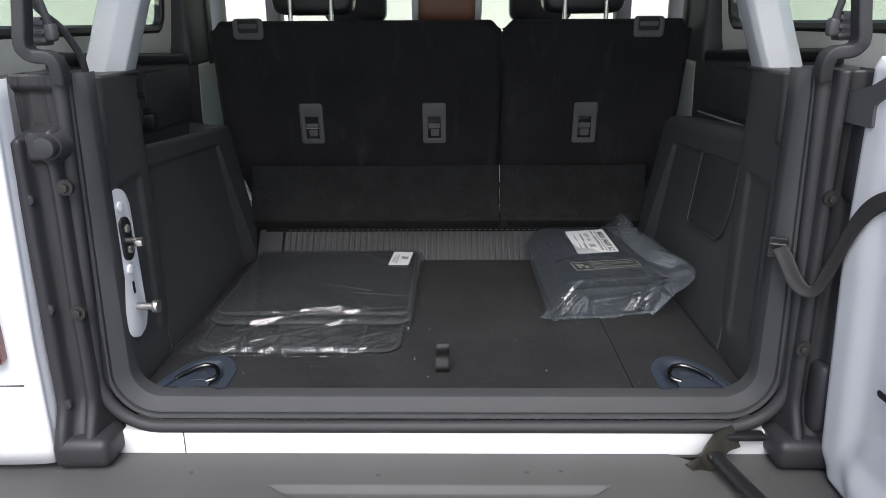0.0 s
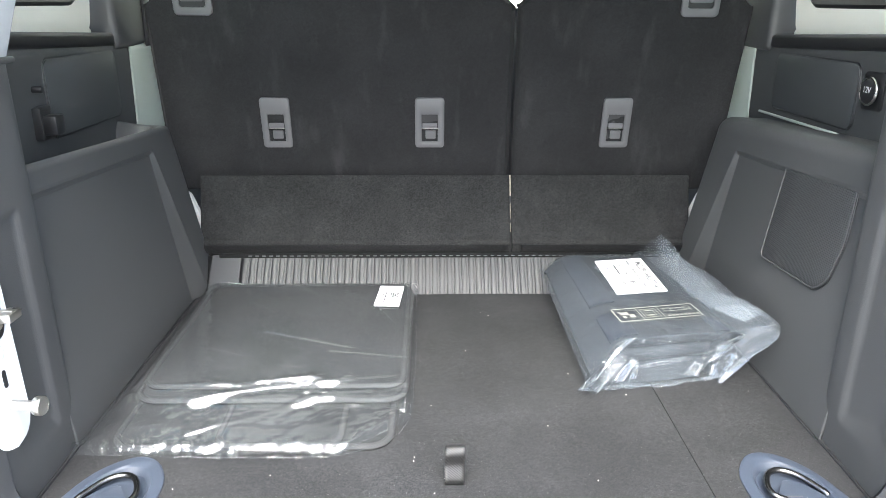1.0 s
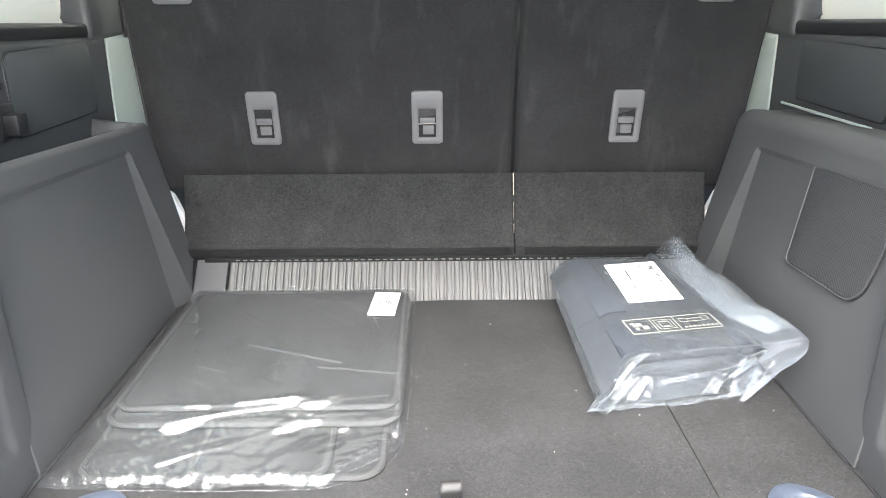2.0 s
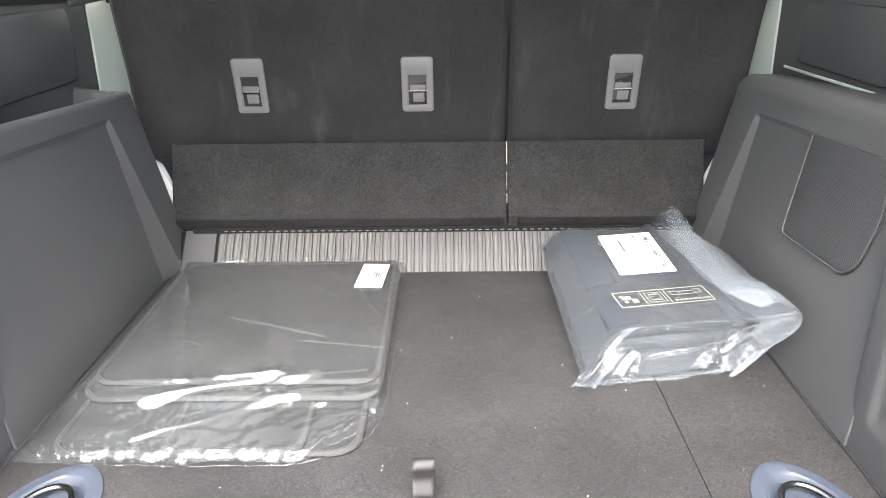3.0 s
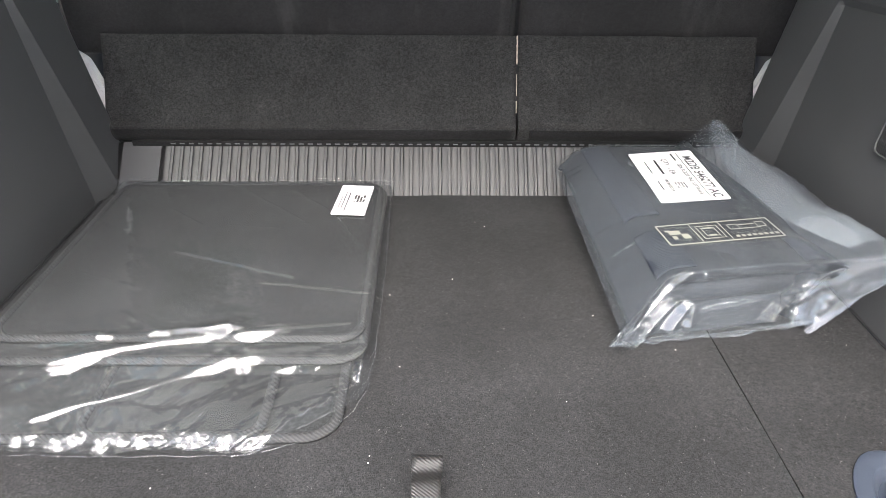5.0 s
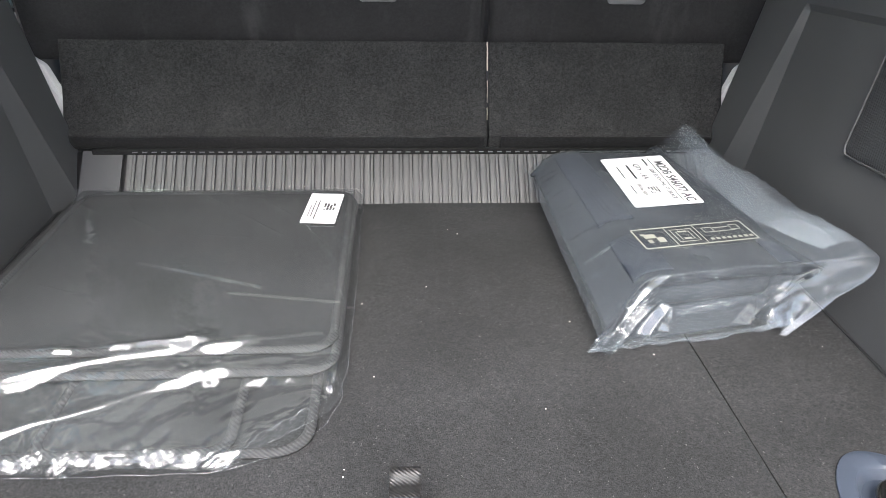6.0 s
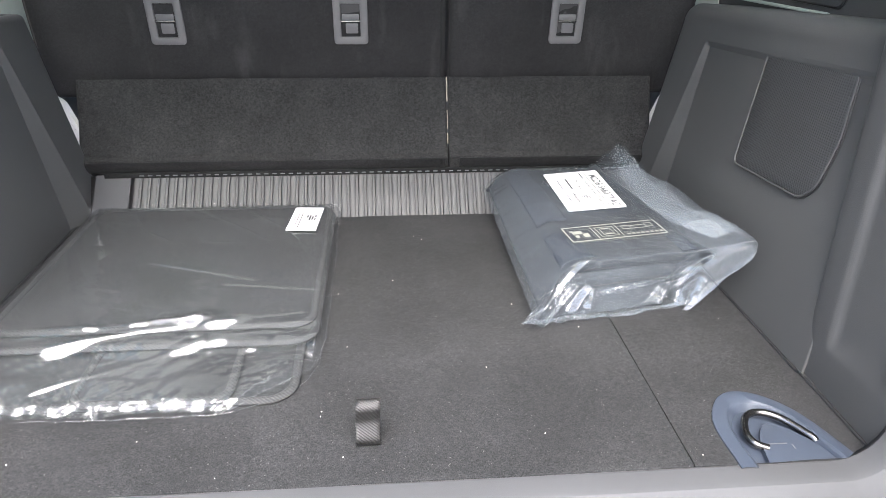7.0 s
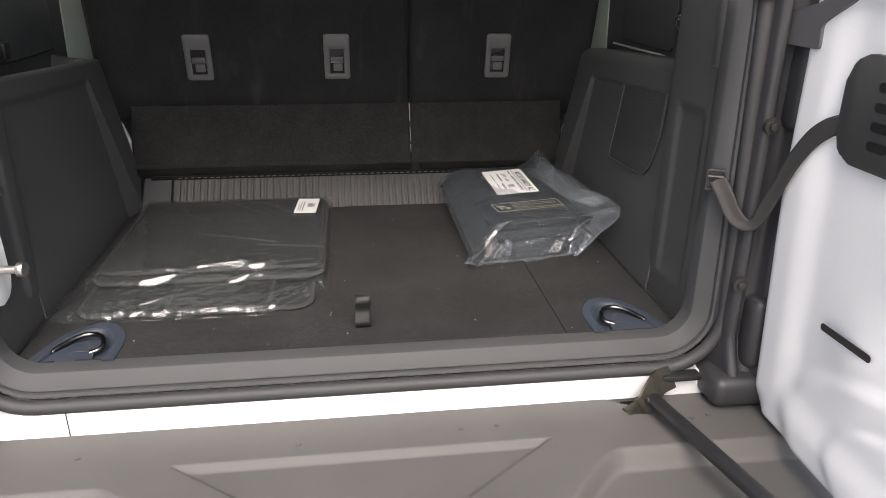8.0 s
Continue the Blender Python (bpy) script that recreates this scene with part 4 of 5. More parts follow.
def bag_film(u, t, fill=False):
    """The film from its left hem over the pouch to the raised open end on the other side; t from the front hem to the back."""
    over = max(0.0, (u - 0.86) / 0.14)
    a = min(1.0, u / 0.86)
    rise = min(1.0, t / 0.22)
    b = max(0.0, (t - 0.22) / 0.78)
    xl = 0.243 - 0.013 * b - 0.010 * (1 - rise)
    xr = 0.563 - 0.012 * smooth(0.0, 0.35, b) - 0.043 * smooth(0.35, 1.0, b)
    x = xl + (xr - xl) * a
    yf = 1.532 + 0.040 * smooth(0.0, 0.22, a) + 0.022 * smooth(0.2, 0.7, a) - 0.035 * smooth(0.8, 1.0, a)
    yb = 2.026 + 0.012 * smooth(0.6, 1.0, a)
    y = yf - 0.010 * (1 - rise) + 0.006 * math.sin(rise * 3.14) + (yb - yf) * b
    left = 0.878 + 0.026 * b
    ridge_z = 0.972 - 0.018 * smooth(0.0, 0.35, b) + 0.006 * b
    z = left + (0.9395 + 0.004 * b - left) * math.sin(math.pi / 2 * min(1.0, a / 0.27)) ** 0.9
    z += (ridge_z - 0.942) * smooth(0.78, 1.0, a)
    z -= 0.014 * smooth(0.93, 1.0, b) * smooth(1.0, 0.8, a)
    x -= 0.060 * (1 - rise) * smooth(0.62, 1.0, a)
    y += 0.030 * (1 - rise) * smooth(0.7, 1.0, a)
    low = FLOOR + 0.003 + 0.020 * smooth(0.10, 0.0, a) + 0.016 * smooth(0.80, 1.0, a)
    z = low + (z - low) * rise
    front, side, end = 1 - smooth(0.16, 0.40, t), smooth(0.24, 0.05, a), smooth(0.74, 0.92, a)
    big = facet(x + 0.4 * z, y * 0.6 + z, 8.0, 4, 4) - 0.5
    small = facet(x + z, y + 0.7 * z, 30.0, 12) - 0.5
    pleat = facet(x * 0.35 + z * 0.3, y, 34.0, 7) - 0.5
    d = front * (0.011 * big + 0.003 * small) + side * (0.006 * pleat + 0.002 * small) + end * (0.013 * (big + 0.3) + 0.005 * (small + 0.3))
    d += 0.0018 * (facet(x, y, 20.0, 2) - 0.5) + 0.0012 * ridge(x * 6 + y * 5, y * 13 - x * 4, 4.0) ** 5
    # the gathered front: a tent fold, a hanging pleat, the long seam
    d += 0.013 * max(crease(a, rise, 0.01, 0.10, 0.27, 0.98, 0.07), crease(a, rise, 0.27, 0.98, 0.42, 1.0, 0.06), crease(a, rise, 0.33, 0.95, 0.31, 0.15, 0.045),
                     0.7 * crease(a, rise, 0.28, 0.30, 0.86, 0.58, 0.04), 0.6 * crease(a, rise, 0.80, 0.35, 0.97, 0.85, 0.09), 0.45 * crease(a, rise, 0.66, 0.10, 0.74, 0.5, 0.08), 0.9 * crease(a, rise, 0.12, 0.05, 0.24, 0.55, 0.04), 0.8 * crease(a, rise, 0.24, 0.12, 0.33, 0.62, 0.04), 0.6 * crease(a, rise, 0.42, 0.95, 0.62, 0.80, 0.05)) * (1 - smooth(0.22, 0.30, t))
    d = max(d, -0.0015)
    if fill:
        tuck = 0.009 * math.exp(-((rise - 0.40) / 0.07) ** 2) + 0.007 * math.exp(-((rise - 0.74) / 0.06) ** 2)
        z = FLOOR + 0.001 + (z - FLOOR - 0.001) * 0.955 - 0.010 * smooth(0.66, 0.98, a) + 0.0015 * fbm(x * 12, y * 12)
        y += (0.007 + tuck + 0.010 * smooth(0.6, 1.0, a)) * (1 - smooth(0.2, 0.3, t))
        x += 0.012 * smooth(0.16, 0.0, a) - 0.034 * smooth(0.70, 1.0, a) - 0.04 * over
        bend = min(1.0, max(0.0, (u - 0.66) / 0.34))
        z = FLOOR + 0.001 + (z - FLOOR - 0.001) * math.sqrt(1 - bend ** 2.6)
        y += 0.025 * bend ** 2 * (1 - smooth(0.2, 0.32, t))
        return (x, y, z)
    up = rise * (0.35 + 0.65 * smooth(0.2, 0.45, t))
    z += d * up
    y -= d * 0.9 * (1 - smooth(0.1, 0.35, t))
    x -= d * 0.8 * side
    x += d * 0.7 * end
    x += 0.012 * math.sin(min(1.0, over * 2) * 3.14) - 0.085 * over ** 1.3
    z -= (z - FLOOR - 0.012) * over
    return (x, y, max(FLOOR + 0.0015, z))


under(thick(part("pouch_body", sheet(90, 120, lambda u, t: bag_film(u, t, True)), NAVY, angle=180, out=(0, 0, 1)), 0.004), pouch)
for u0, u1, t0, t1 in ((0.13, 0.27, 0.50, 0.95), (0.13, 0.27, 0.245, 0.42), (0.68, 0.78, 0.24, 0.36)):
    w = sheet(16, 24, lambda u, v: Vector(bag_film(u0 + (u1 - u0) * u, t0 + (t1 - t0) * v, True)) + Vector((0, -0.0008, 0.0012)))
    under(thick(part("webbing_band", w, MESHCLOTH, angle=60, out=(0, 0, 1)), 0.0010, 1.0), pouch)


film_sheet = sheet(240, 320, bag_film)
# the open end has no lower corner towards the sill
film_sheet.faces.ensure_lookup_table()
bmesh.ops.delete(film_sheet, geom=[f for k, f in enumerate(film_sheet.faces) if k // 320 > 208 and k % 320 < 44 + 0.5 * (k // 320 - 208)], context="FACES")
poly = part("poly_bag", film_sheet, POLY, angle=60, out=(0, 0, 1))
tagged(poly, "milky bluish poly bag, crumpled, holding a dark pouch", "plastic bag")


def fin(pts, depth, seed):
    """A crumpled hem of film along a line."""
    line = spline(pts, 10)

    def fn(u, v):
        k = u * (len(line) - 1)
        i = min(int(k), len(line) - 2)
        p = line[i].lerp(line[i + 1], k - i)
        d = Vector(depth) * (0.6 + 0.5 * fbm(u * 5, seed))
        q = p + d * v + Vector((0.004, 0.004, 0.006)) * fbm(u * 9 + seed, v * 3) * (0.2 + v)
        q.z = max(FLOOR + 0.0015, q.z)
        return q
    return sheet(70, 14, fn)


part("bag_hem", fin([(0.233, 1.522, 0.873), (0.285, 1.546, 0.862), (0.363, 1.563, 0.857), (0.44, 1.576, 0.859), (0.515, 1.588, 0.866)], (-0.003, -0.008, -0.006), 3.0), POLY, poly, angle=180, out=(0, -1, 1))
tail_in = spline([(0.499, 2.036, 0.952), (0.486, 1.93, 0.951), (0.478, 1.83, 0.951), (0.480, 1.74, 0.950), (0.496, 1.665, 0.953), (0.530, 1.600, 0.955)], 8)
tail_out = spline([(0.520, 2.042, 0.973), (0.527, 1.93, 0.964), (0.533, 1.81, 0.963), (0.540, 1.72, 0.964), (0.556, 1.655, 0.972), (0.578, 1.600, 0.964)], 8)
part("bag_tail", sheet(len(tail_in) - 1, 12, lambda u, v: tail_in[round(u * (len(tail_in) - 1))].lerp(tail_out[round(u * (len(tail_in) - 1))], v) + Vector((0, 0, 0.003 + 0.007 * math.sin(v * 3.1) + 0.004 * (facet(u * 0.5, v * 0.05, 14.0, 6, 3) - 0.5)))), POLY_DENSE, poly, angle=60, out=(0, 0, 1))

# label on the poly bag; its lines run away from the seat
LB = facing((0.3965, 1.8595, FLOOR + 0.0950), (0.06, -1, -0.06), (1, 0.045, 0.05))
lb = thing("part_label", (0.397, 1.8585, FLOOR + 0.099), "white printed parts label on the poly bag", "label")
under(part("paper", extrude(round_rect(0.168, 0.104, 0.003), 0.0006, LB), PAPER), lb)
LT = LB @ Matrix.Translation((0, 0, 0.0011))
writing("print", "M2DB S46077 AC", 0.0205, LT @ Matrix.Translation((0.008, 0.036, 0)), INK, lb, 0.92)
writing("print", "5DR ROOF PNL STORAGE", 0.0095, LT @ Matrix.Translation((0.016, 0.0155, 0)), INK, lb, 0.95)
writing("print", "QTY: 1 EA", 0.0125, LT @ Matrix.Translation((-0.03, -0.003, 0)), INK, lb)
writing("print", "09/26/2024", 0.0085, LT @ Matrix.Translation((0.032, -0.022, 0)), INK, lb)
bars("print", [(0.0, 0.0245, 0.15, 0.0012), (-0.062, 0.0155, 0.026, 0.0030), (-0.03, -0.018, 0.05, 0.0035), *[(0.026 + 0.0042 * (k % 5), -0.011 + 0.0042 * (k // 5), 0.0030, 0.0026) for k in range(20) if k % 6 != 2], (-0.03, -0.035, 0.045, 0.002), (0.03, -0.035, 0.03, 0.002)], LT, INK, lb)
LP = facing((0.3995, 1.676, FLOOR + 0.0925), (1, 0.15, 0.015), (-0.15, 1, 0.03))
lp = thing("printed_patch", (0.425, 1.70, FLOOR + 0.093), "silver outline print on the pouch seen through film", "print")
rim = round_rect(0.162, 0.052, 0.002)
under(part("print", extrude(rim, 0.0004, LP, 0.0, [(a * 0.975, b * 0.92) for a, b in rim]), PRINT), lp)
def outline(a, b, w, h, t=0.0010):
    return [(a, b + h / 2, w, t), (a, b - h / 2, w, t), (a - w / 2, b, t, h), (a + w / 2, b, t, h)]


bars("print", [(-0.034, 0.0, 0.0012, 0.046), (0.008, 0.0, 0.0012, 0.046), (-0.062, 0.005, 0.016, 0.010), (-0.050, -0.006, 0.010, 0.012), (-0.066, -0.008, 0.006, 0.008), (-0.070, 0.010, 0.006, 0.004),
               *outline(-0.013, 0.0, 0.030, 0.032), *outline(-0.013, 0.0, 0.018, 0.020), (-0.013, 0.010, 0.012, 0.003), (-0.013, -0.008, 0.010, 0.003),
               *outline(0.024, 0.008, 0.014, 0.012), *outline(0.064, 0.010, 0.012, 0.012), (0.044, 0.012, 0.022, 0.0016), (0.046, 0.002, 0.030, 0.0014),
               *[(0.018 + 0.008 * k, -0.016, 0.005, 0.005) for k in range(8)]], LP @ Matrix.Translation((0, 0, 0.0004)), PRINT, lp)


# ---- tie-downs and pull loop ----
def tie_down(s):
    """Blue-grey dish let into the carpet, a raised plate in it and a folded metal ring round the plate."""
    cx = CX + s * DISH_X
    t = thing("tie_down", (cx, DISH_Y, FLOOR), "blue-grey plastic tie-down dish with folded metal ring in the floor", "tie-down", "floor tie-downs")
    outer = spline([(a, b, 0) for a, b in DISH], 7)
    inner = spline([(-0.048, -0.060, 0), (-0.048, 0.010, 0), (-0.028, 0.048, 0), (0.003, 0.050, 0), (0.032, 0.016, 0), (0.056, -0.060, 0)], 7)
    place = Matrix.Translation((cx, DISH_Y, FLOOR)) @ Matrix.Diagonal((s, 1, 1, 1))
    lines = [(outer, -0.002), (outer, 0.0018), ([o.lerp(i, 0.2) for o, i in zip(outer, inner)], 0.0032), ([o.lerp(i, 0.85) for o, i in zip(outer, inner)], 0.0026), (inner, 0.0005), ([i * 0.90 for i in inner], -0.0095)]
    bm = sheet(len(outer) - 1, len(lines) - 1, lambda u, v: place @ (lines[round(v * (len(lines) - 1))][0][round(u * (len(outer) - 1))] + Vector((0, 0, lines[round(v * (len(lines) - 1))][1]))))
    under(part("rim", bm, SLATE, angle=30, out=(0, 0, 1)), t)
    bm = bmesh.new()
    bm.faces.new([bm.verts.new(place @ (p * 0.93 + Vector((0, 0, -0.0092)))) for p in inner])
    under(part("dish", bm, SLATE, out=(0, 0, 1)), t)
    plate = rounded([(-0.032, -0.056), (-0.024, -0.012), (-0.006, 0.018), (0.016, 0.010), (0.040, -0.022), (0.050, -0.056)], 0.008, 4)
    under(part("plate", extrude(plate if s > 0 else [(-a, b) for a, b in plate][::-1], 0.0075, Matrix.Translation((cx, DISH_Y, FLOOR - 0.009)), 0.0015), SLATE), t)
    bars("print", [(s * -0.006, -0.020, 0.022, 0.0012), (s * 0.010, -0.026, 0.0012, 0.008)], Matrix.Translation((cx, DISH_Y, FLOOR - 0.0013)), BEZEL, t)
    ring = spline([(-0.020, -0.026, -0.002), (-0.034, -0.020, 0.001), (-0.036, -0.002, 0.002), (-0.024, 0.024, 0.003), (-0.004, 0.032, 0.003), (0.018, 0.020, 0.002), (0.038, -0.010, 0.0), (0.042, -0.018, -0.003)], 7)
    under(part("ring", sweep([place @ p for p in ring], disc(0.0044, 10)), RING), t)
    return t


tie_down(-1)
tie_down(1)

loop_line = spline([(0.010, 1.297, 0.852), (0.010, 1.291, 0.864), (0.010, 1.298, 0.884), (0.011, 1.290, 0.905), (0.011, 1.297, 0.9125), (0.011, 1.307, 0.906), (0.010, 1.309, 0.885), (0.010, 1.303, 0.865), (0.010, 1.300, 0.852)], 7)
pull = part("pull_loop", sheet(len(loop_line) - 1, 6, lambda u, v: loop_line[round(u * (len(loop_line) - 1))] + Vector(((v - 0.5) * 0.027, 0.002 * math.sin(u * 6) * (v - 0.5), 0))), WEB, angle=180)
thick(pull, 0.0016, 0.0)
tagged(pull, "short grey webbing pull loop standing on the carpet", "pull loop")

# ---- fittings on the side walls ----
GM = facing((CX + 0.5962, 1.589, 1.143), (0, -1, 0), (0.10, 0, 1))
grille_loop = rounded([(-0.109, 0.077), (0.104, 0.086), (0.110, 0.0), (0.094, -0.066), (0.066, -0.090), (-0.122, -0.100)], 0.014)
dome = [(1.0, 0.0), (0.985, 0.0008), (0.95, 0.0016), (0.85, 0.003), (0.6, 0.0045), (0.3, 0.005), (0.0005, 0.005)]
gn = len(grille_loop)
grille = part("speaker_grille", sheet(gn, len(dome) - 1, lambda u, v: GM @ Vector((grille_loop[round(u * gn) % gn][0] * dome[round(v * (len(dome) - 1))][0], grille_loop[round(u * gn) % gn][1] * dome[round(v * (len(dome) - 1))][0], dome[round(v * (len(dome) - 1))][1])), close_u=True), GRILLE, walls[1], "perforated speaker grille", angle=60, out=(-1, 0, 0))
part("grille_rim", sweep([GM @ Vector((a * 1.015, b * 1.015, 0.001)) for a, b in grille_loop], disc(0.0016, 8), closed=True, up=(1, 0, 0)), TRIM, grille)
part("grille_gap", sweep([GM @ Vector((a * 1.04, b * 1.04, -0.0003)) for a, b in grille_loop], disc(0.0012, 6), closed=True, up=(1, 0, 0)), BLACK, grille)
socket = part("power_socket", join(extrude(round_rect(0.058, 0.062, 0.008), 0.004, facing((CX + 0.7035, 1.652, 1.352), (0, -1, 0), (0, 0, 1)), 0.0015), cyl((CX + 0.70, 1.652, 1.352), (CX + 0.690, 1.652, 1.352), 0.021, 20, cap=0.003)), BLACK, walls[1], "round black power socket cover")
part("socket_ring", sweep([(CX + 0.693, 1.652 + 0.022 * math.cos(k * math.pi / 12), 1.352 + 0.022 * math.sin(k * math.pi / 12)) for k in range(24)], disc(0.0022, 6), closed=True, up=(1, 0, 0)), METAL, socket)
writing("socket_print", "12V", 0.014, facing((CX + 0.6896, 1.652, 1.354), (0, -1, 0), (0, 0, 1)), PAPER, socket)
part("bag_hook", join(box(CX - 0.706, CX - 0.690, 1.685, 1.725, 1.262, 1.318, 0.003), box(CX - 0.694, CX - 0.668, 1.690, 1.722, 1.270, 1.304, 0.004)), BLACK, walls[-1], "black folding bag hook")
part("stud", cyl((CX - 0.708, 1.70, 1.347), (CX - 0.686, 1.70, 1.347), 0.006, 12, cap=0.002), BLACK, walls[-1])

# striker plate on the pillar
SK = facing((CX - 0.5715, 1.2560, 1.088), (0.10, 1, 0), (-0.025, 0, 1))
striker = thing("latch_striker", (CX - 0.578, 1.2585, 1.105), "white painted striker plate with metal pins on the pillar", "latch striker")
under(part("plate", extrude(round_rect(0.068, 0.280, 0.033), 0.012, SK @ Matrix.Translation((0, 0, -0.006)), 0.002), WHITE), striker)
base = under(part("striker_base", extrude(round_rect(0.032, 0.080, 0.014), 0.004, SK @ Matrix.Translation((0.004, 0.048, 0.006)), 0.0015), BLACK), striker)
under(part("striker_bar", join(cyl(SK @ Vector((0.0, 0.046, 0.008)), SK @ Vector((0.0, 0.046, 0.042)), 0.0055, 12, cap=0.002), box(CX - 0.545, CX - 0.529, 1.239, 1.266, 1.127, 1.139, 0.003)), METAL), striker)
for b in (0.066, 0.028):
    under(part("bolt", cyl(SK @ Vector((0.006, b, 0.009)), SK @ Vector((0.006, b, 0.014)), 0.008, 6, cap=0.001), ZINC), base)
for b in (0.108, -0.008):
    under(part("bolt", cyl(SK @ Vector((0.0, b, 0.005)), SK @ Vector((0.0, b, 0.011)), 0.010, 16, cap=0.003), WHITE), striker)
under(part("slot", extrude(round_rect(0.007, 0.024, 0.003), 0.0006, SK @ Matrix.Translation((0.004, -0.045, 0.006))), BLACK), striker)
under(part("guide_pin", join(cyl(SK @ Vector((0.004, -0.082, 0.004)), SK @ Vector((0.004, -0.082, 0.040)), 0.0065, 14), cyl(SK @ Vector((0.004, -0.082, 0.038)), SK @ Vector((0.004, -0.082, 0.050)), 0.0125, 18, cap=0.003)), METAL), striker)

# ---- body round the opening ----
body = thing("car", (0, 1.2, 0.3), "white car with its rear tailgate open, showing the cargo space", "car")


def jamb(s):
    """Black cover between opening and quarter panel, with a soft channel down it."""
    line = spline([(0.590, 1.195), (0.602, 1.176), (0.608, 1.152), (0.620, 1.147), (0.630, 1.162), (0.646, 1.158), (0.655, 1.140), (0.668, 1.138), (0.674, 1.150), (0.676, 1.22)], 7)

    def fn(u, v):
        k = u * (len(line) - 1)
        i = min(int(k), len(line) - 2)
        p = line[i].lerp(line[i + 1], k - i)
        z = 0.765 + (1.43 - 0.765) * v
        foot = smooth(0.88, 0.79, z) * smooth(0.0, 0.2, u) * smooth(1.0, 0.85, u)
        y = p.y
        if s < 0:
            # a sunk pocket above the bump stop, a flat plinth round it
            pocket = smooth(1.352 - 0.03 * u, 1.366 - 0.03 * u, z) * smooth(0.08, 0.14, u) * smooth(0.99, 0.93, u)
            y += (1.186 - y) * pocket - 0.010 * pocket * smooth(1.402, 1.408, z)
            plinth = smooth(1.29, 1.302, z) * smooth(1.352, 1.342, z) * smooth(0.06, 0.12, u) * smooth(0.62, 0.52, u)
            y += (1.140 - y) * plinth
        return (CX + s * (p.x + 0.006 * (z - 1.1) * -1), y - 0.030 * foot + 0.003 * fbm(u * 4 + s, z * 3), z)
    return sheet(70, 130, fn)


for s in (-1, 1):
    ob = thick(part("jamb_cover", jamb(s), JAMB, angle=60, out=(0, -1, 0)), 0.004)
    under(ob, body)
    foot = join(box(CX + s * 0.580, CX + s * 0.682, 1.108, 1.20, 0.756, 0.812, 0.018, 4))
    under(part("jamb_foot", foot, JAMB), body)
for x, y, z in ((-0.600, 1.140, 1.041), (-0.588, 1.144, 1.255), (0.622, 1.140, 0.974), (0.628, 1.140, 1.234)):
    under(part("bolt", join(cyl((x, y + 0.010, z), (x, y + 0.002, z), 0.013, 20), cyl((x, y + 0.006, z), (x, y - 0.004, z), 0.0075, 6, cap=0.001)), BOLT), body)
for z in (1.236, 1.047, 0.867):
    under(part("clip", cyl((-0.648, 1.150, z), (-0.648, 1.138, z), 0.011, 18, cap=0.004), JAMB), body)
under(part("bump_stop", join(cyl((-0.598, 1.16, 1.322), (-0.598, 1.122, 1.322), 0.017, 20, cap=0.004), cyl((-0.598, 1.165, 1.322), (-0.598, 1.14, 1.322), 0.026, 24, 0.02)), RUBBER), body)
# recessed pads on the hinge side
under(part("hinge_pocket", box(0.648, 0.684, 1.122, 1.17, 1.225, 1.36, 0.016, 4), JAMB), body)
under(part("hinge_pocket", box(0.645, 0.684, 1.122, 1.17, 0.82, 0.95, 0.016, 4), JAMB), body)
# painted sill under the seal
under(part("sill_panel", box(CX - 0.595, CX + 0.605, 1.170, 1.24, 0.72, 0.798, 0.004), WHITE), body)
under(part("panel_joint", box(-0.4605, -0.4590, 1.1690, 1.172, 0.74, 0.800, 0.0), BLACK), body)
# quarter panels
for s in (-1, 1):
    def quarter(u, v, s=s):
        line = spline([(0.676, 1.155), (0.679, 1.128), (0.692, 1.112), (0.80, 1.110), (0.86, 1.13), (0.885, 1.18), (0.89, 1.5), (0.89, 2.2)], 6)
        k = u * (len(line) - 1)
        i = min(int(k), len(line) - 2)
        p = line[i].lerp(line[i + 1], k - i)
        z = 0.768 + (1.425 - 0.768) * v
        return (CX + s * (p.x - 0.03 * max(0, z - 1.0)), p.y, z)
    under(thick(part("quarter_panel", sheet(50, 20, quarter), WHITE, out=(s, -1, 0)), 0.004), body)
    under(part("tail_lamp", box(CX + s * 0.722, CX + s * 0.84, 1.085, 1.12, 0.965, 1.25, 0.01, 3), LAMP_RED), body)
under(part("panel_joint", box(-0.80, -0.694, 1.1085, 1.1115, 0.921, 0.923, 0.0), BLACK), body)

# painted roll-bar tubes standing on the pillars
def roll_bar(s):
    pts = spline([(CX + s * 0.6205, 1.395, 1.412), (CX + s * 0.5955, 1.395, 1.48), (CX + s * 0.566, 1.395, 1.56), (CX + s * 0.52, 1.40, 1.68), (CX + s * 0.48, 1.41, 1.85)], 6)
    return sweep(pts, rounded([(-0.036, -0.016), (-0.008, -0.036), (0.028, -0.034), (0.036, -0.02), (0.036, 0.03), (-0.036, 0.03)], 0.004, 3), up=(0, 1, 0))


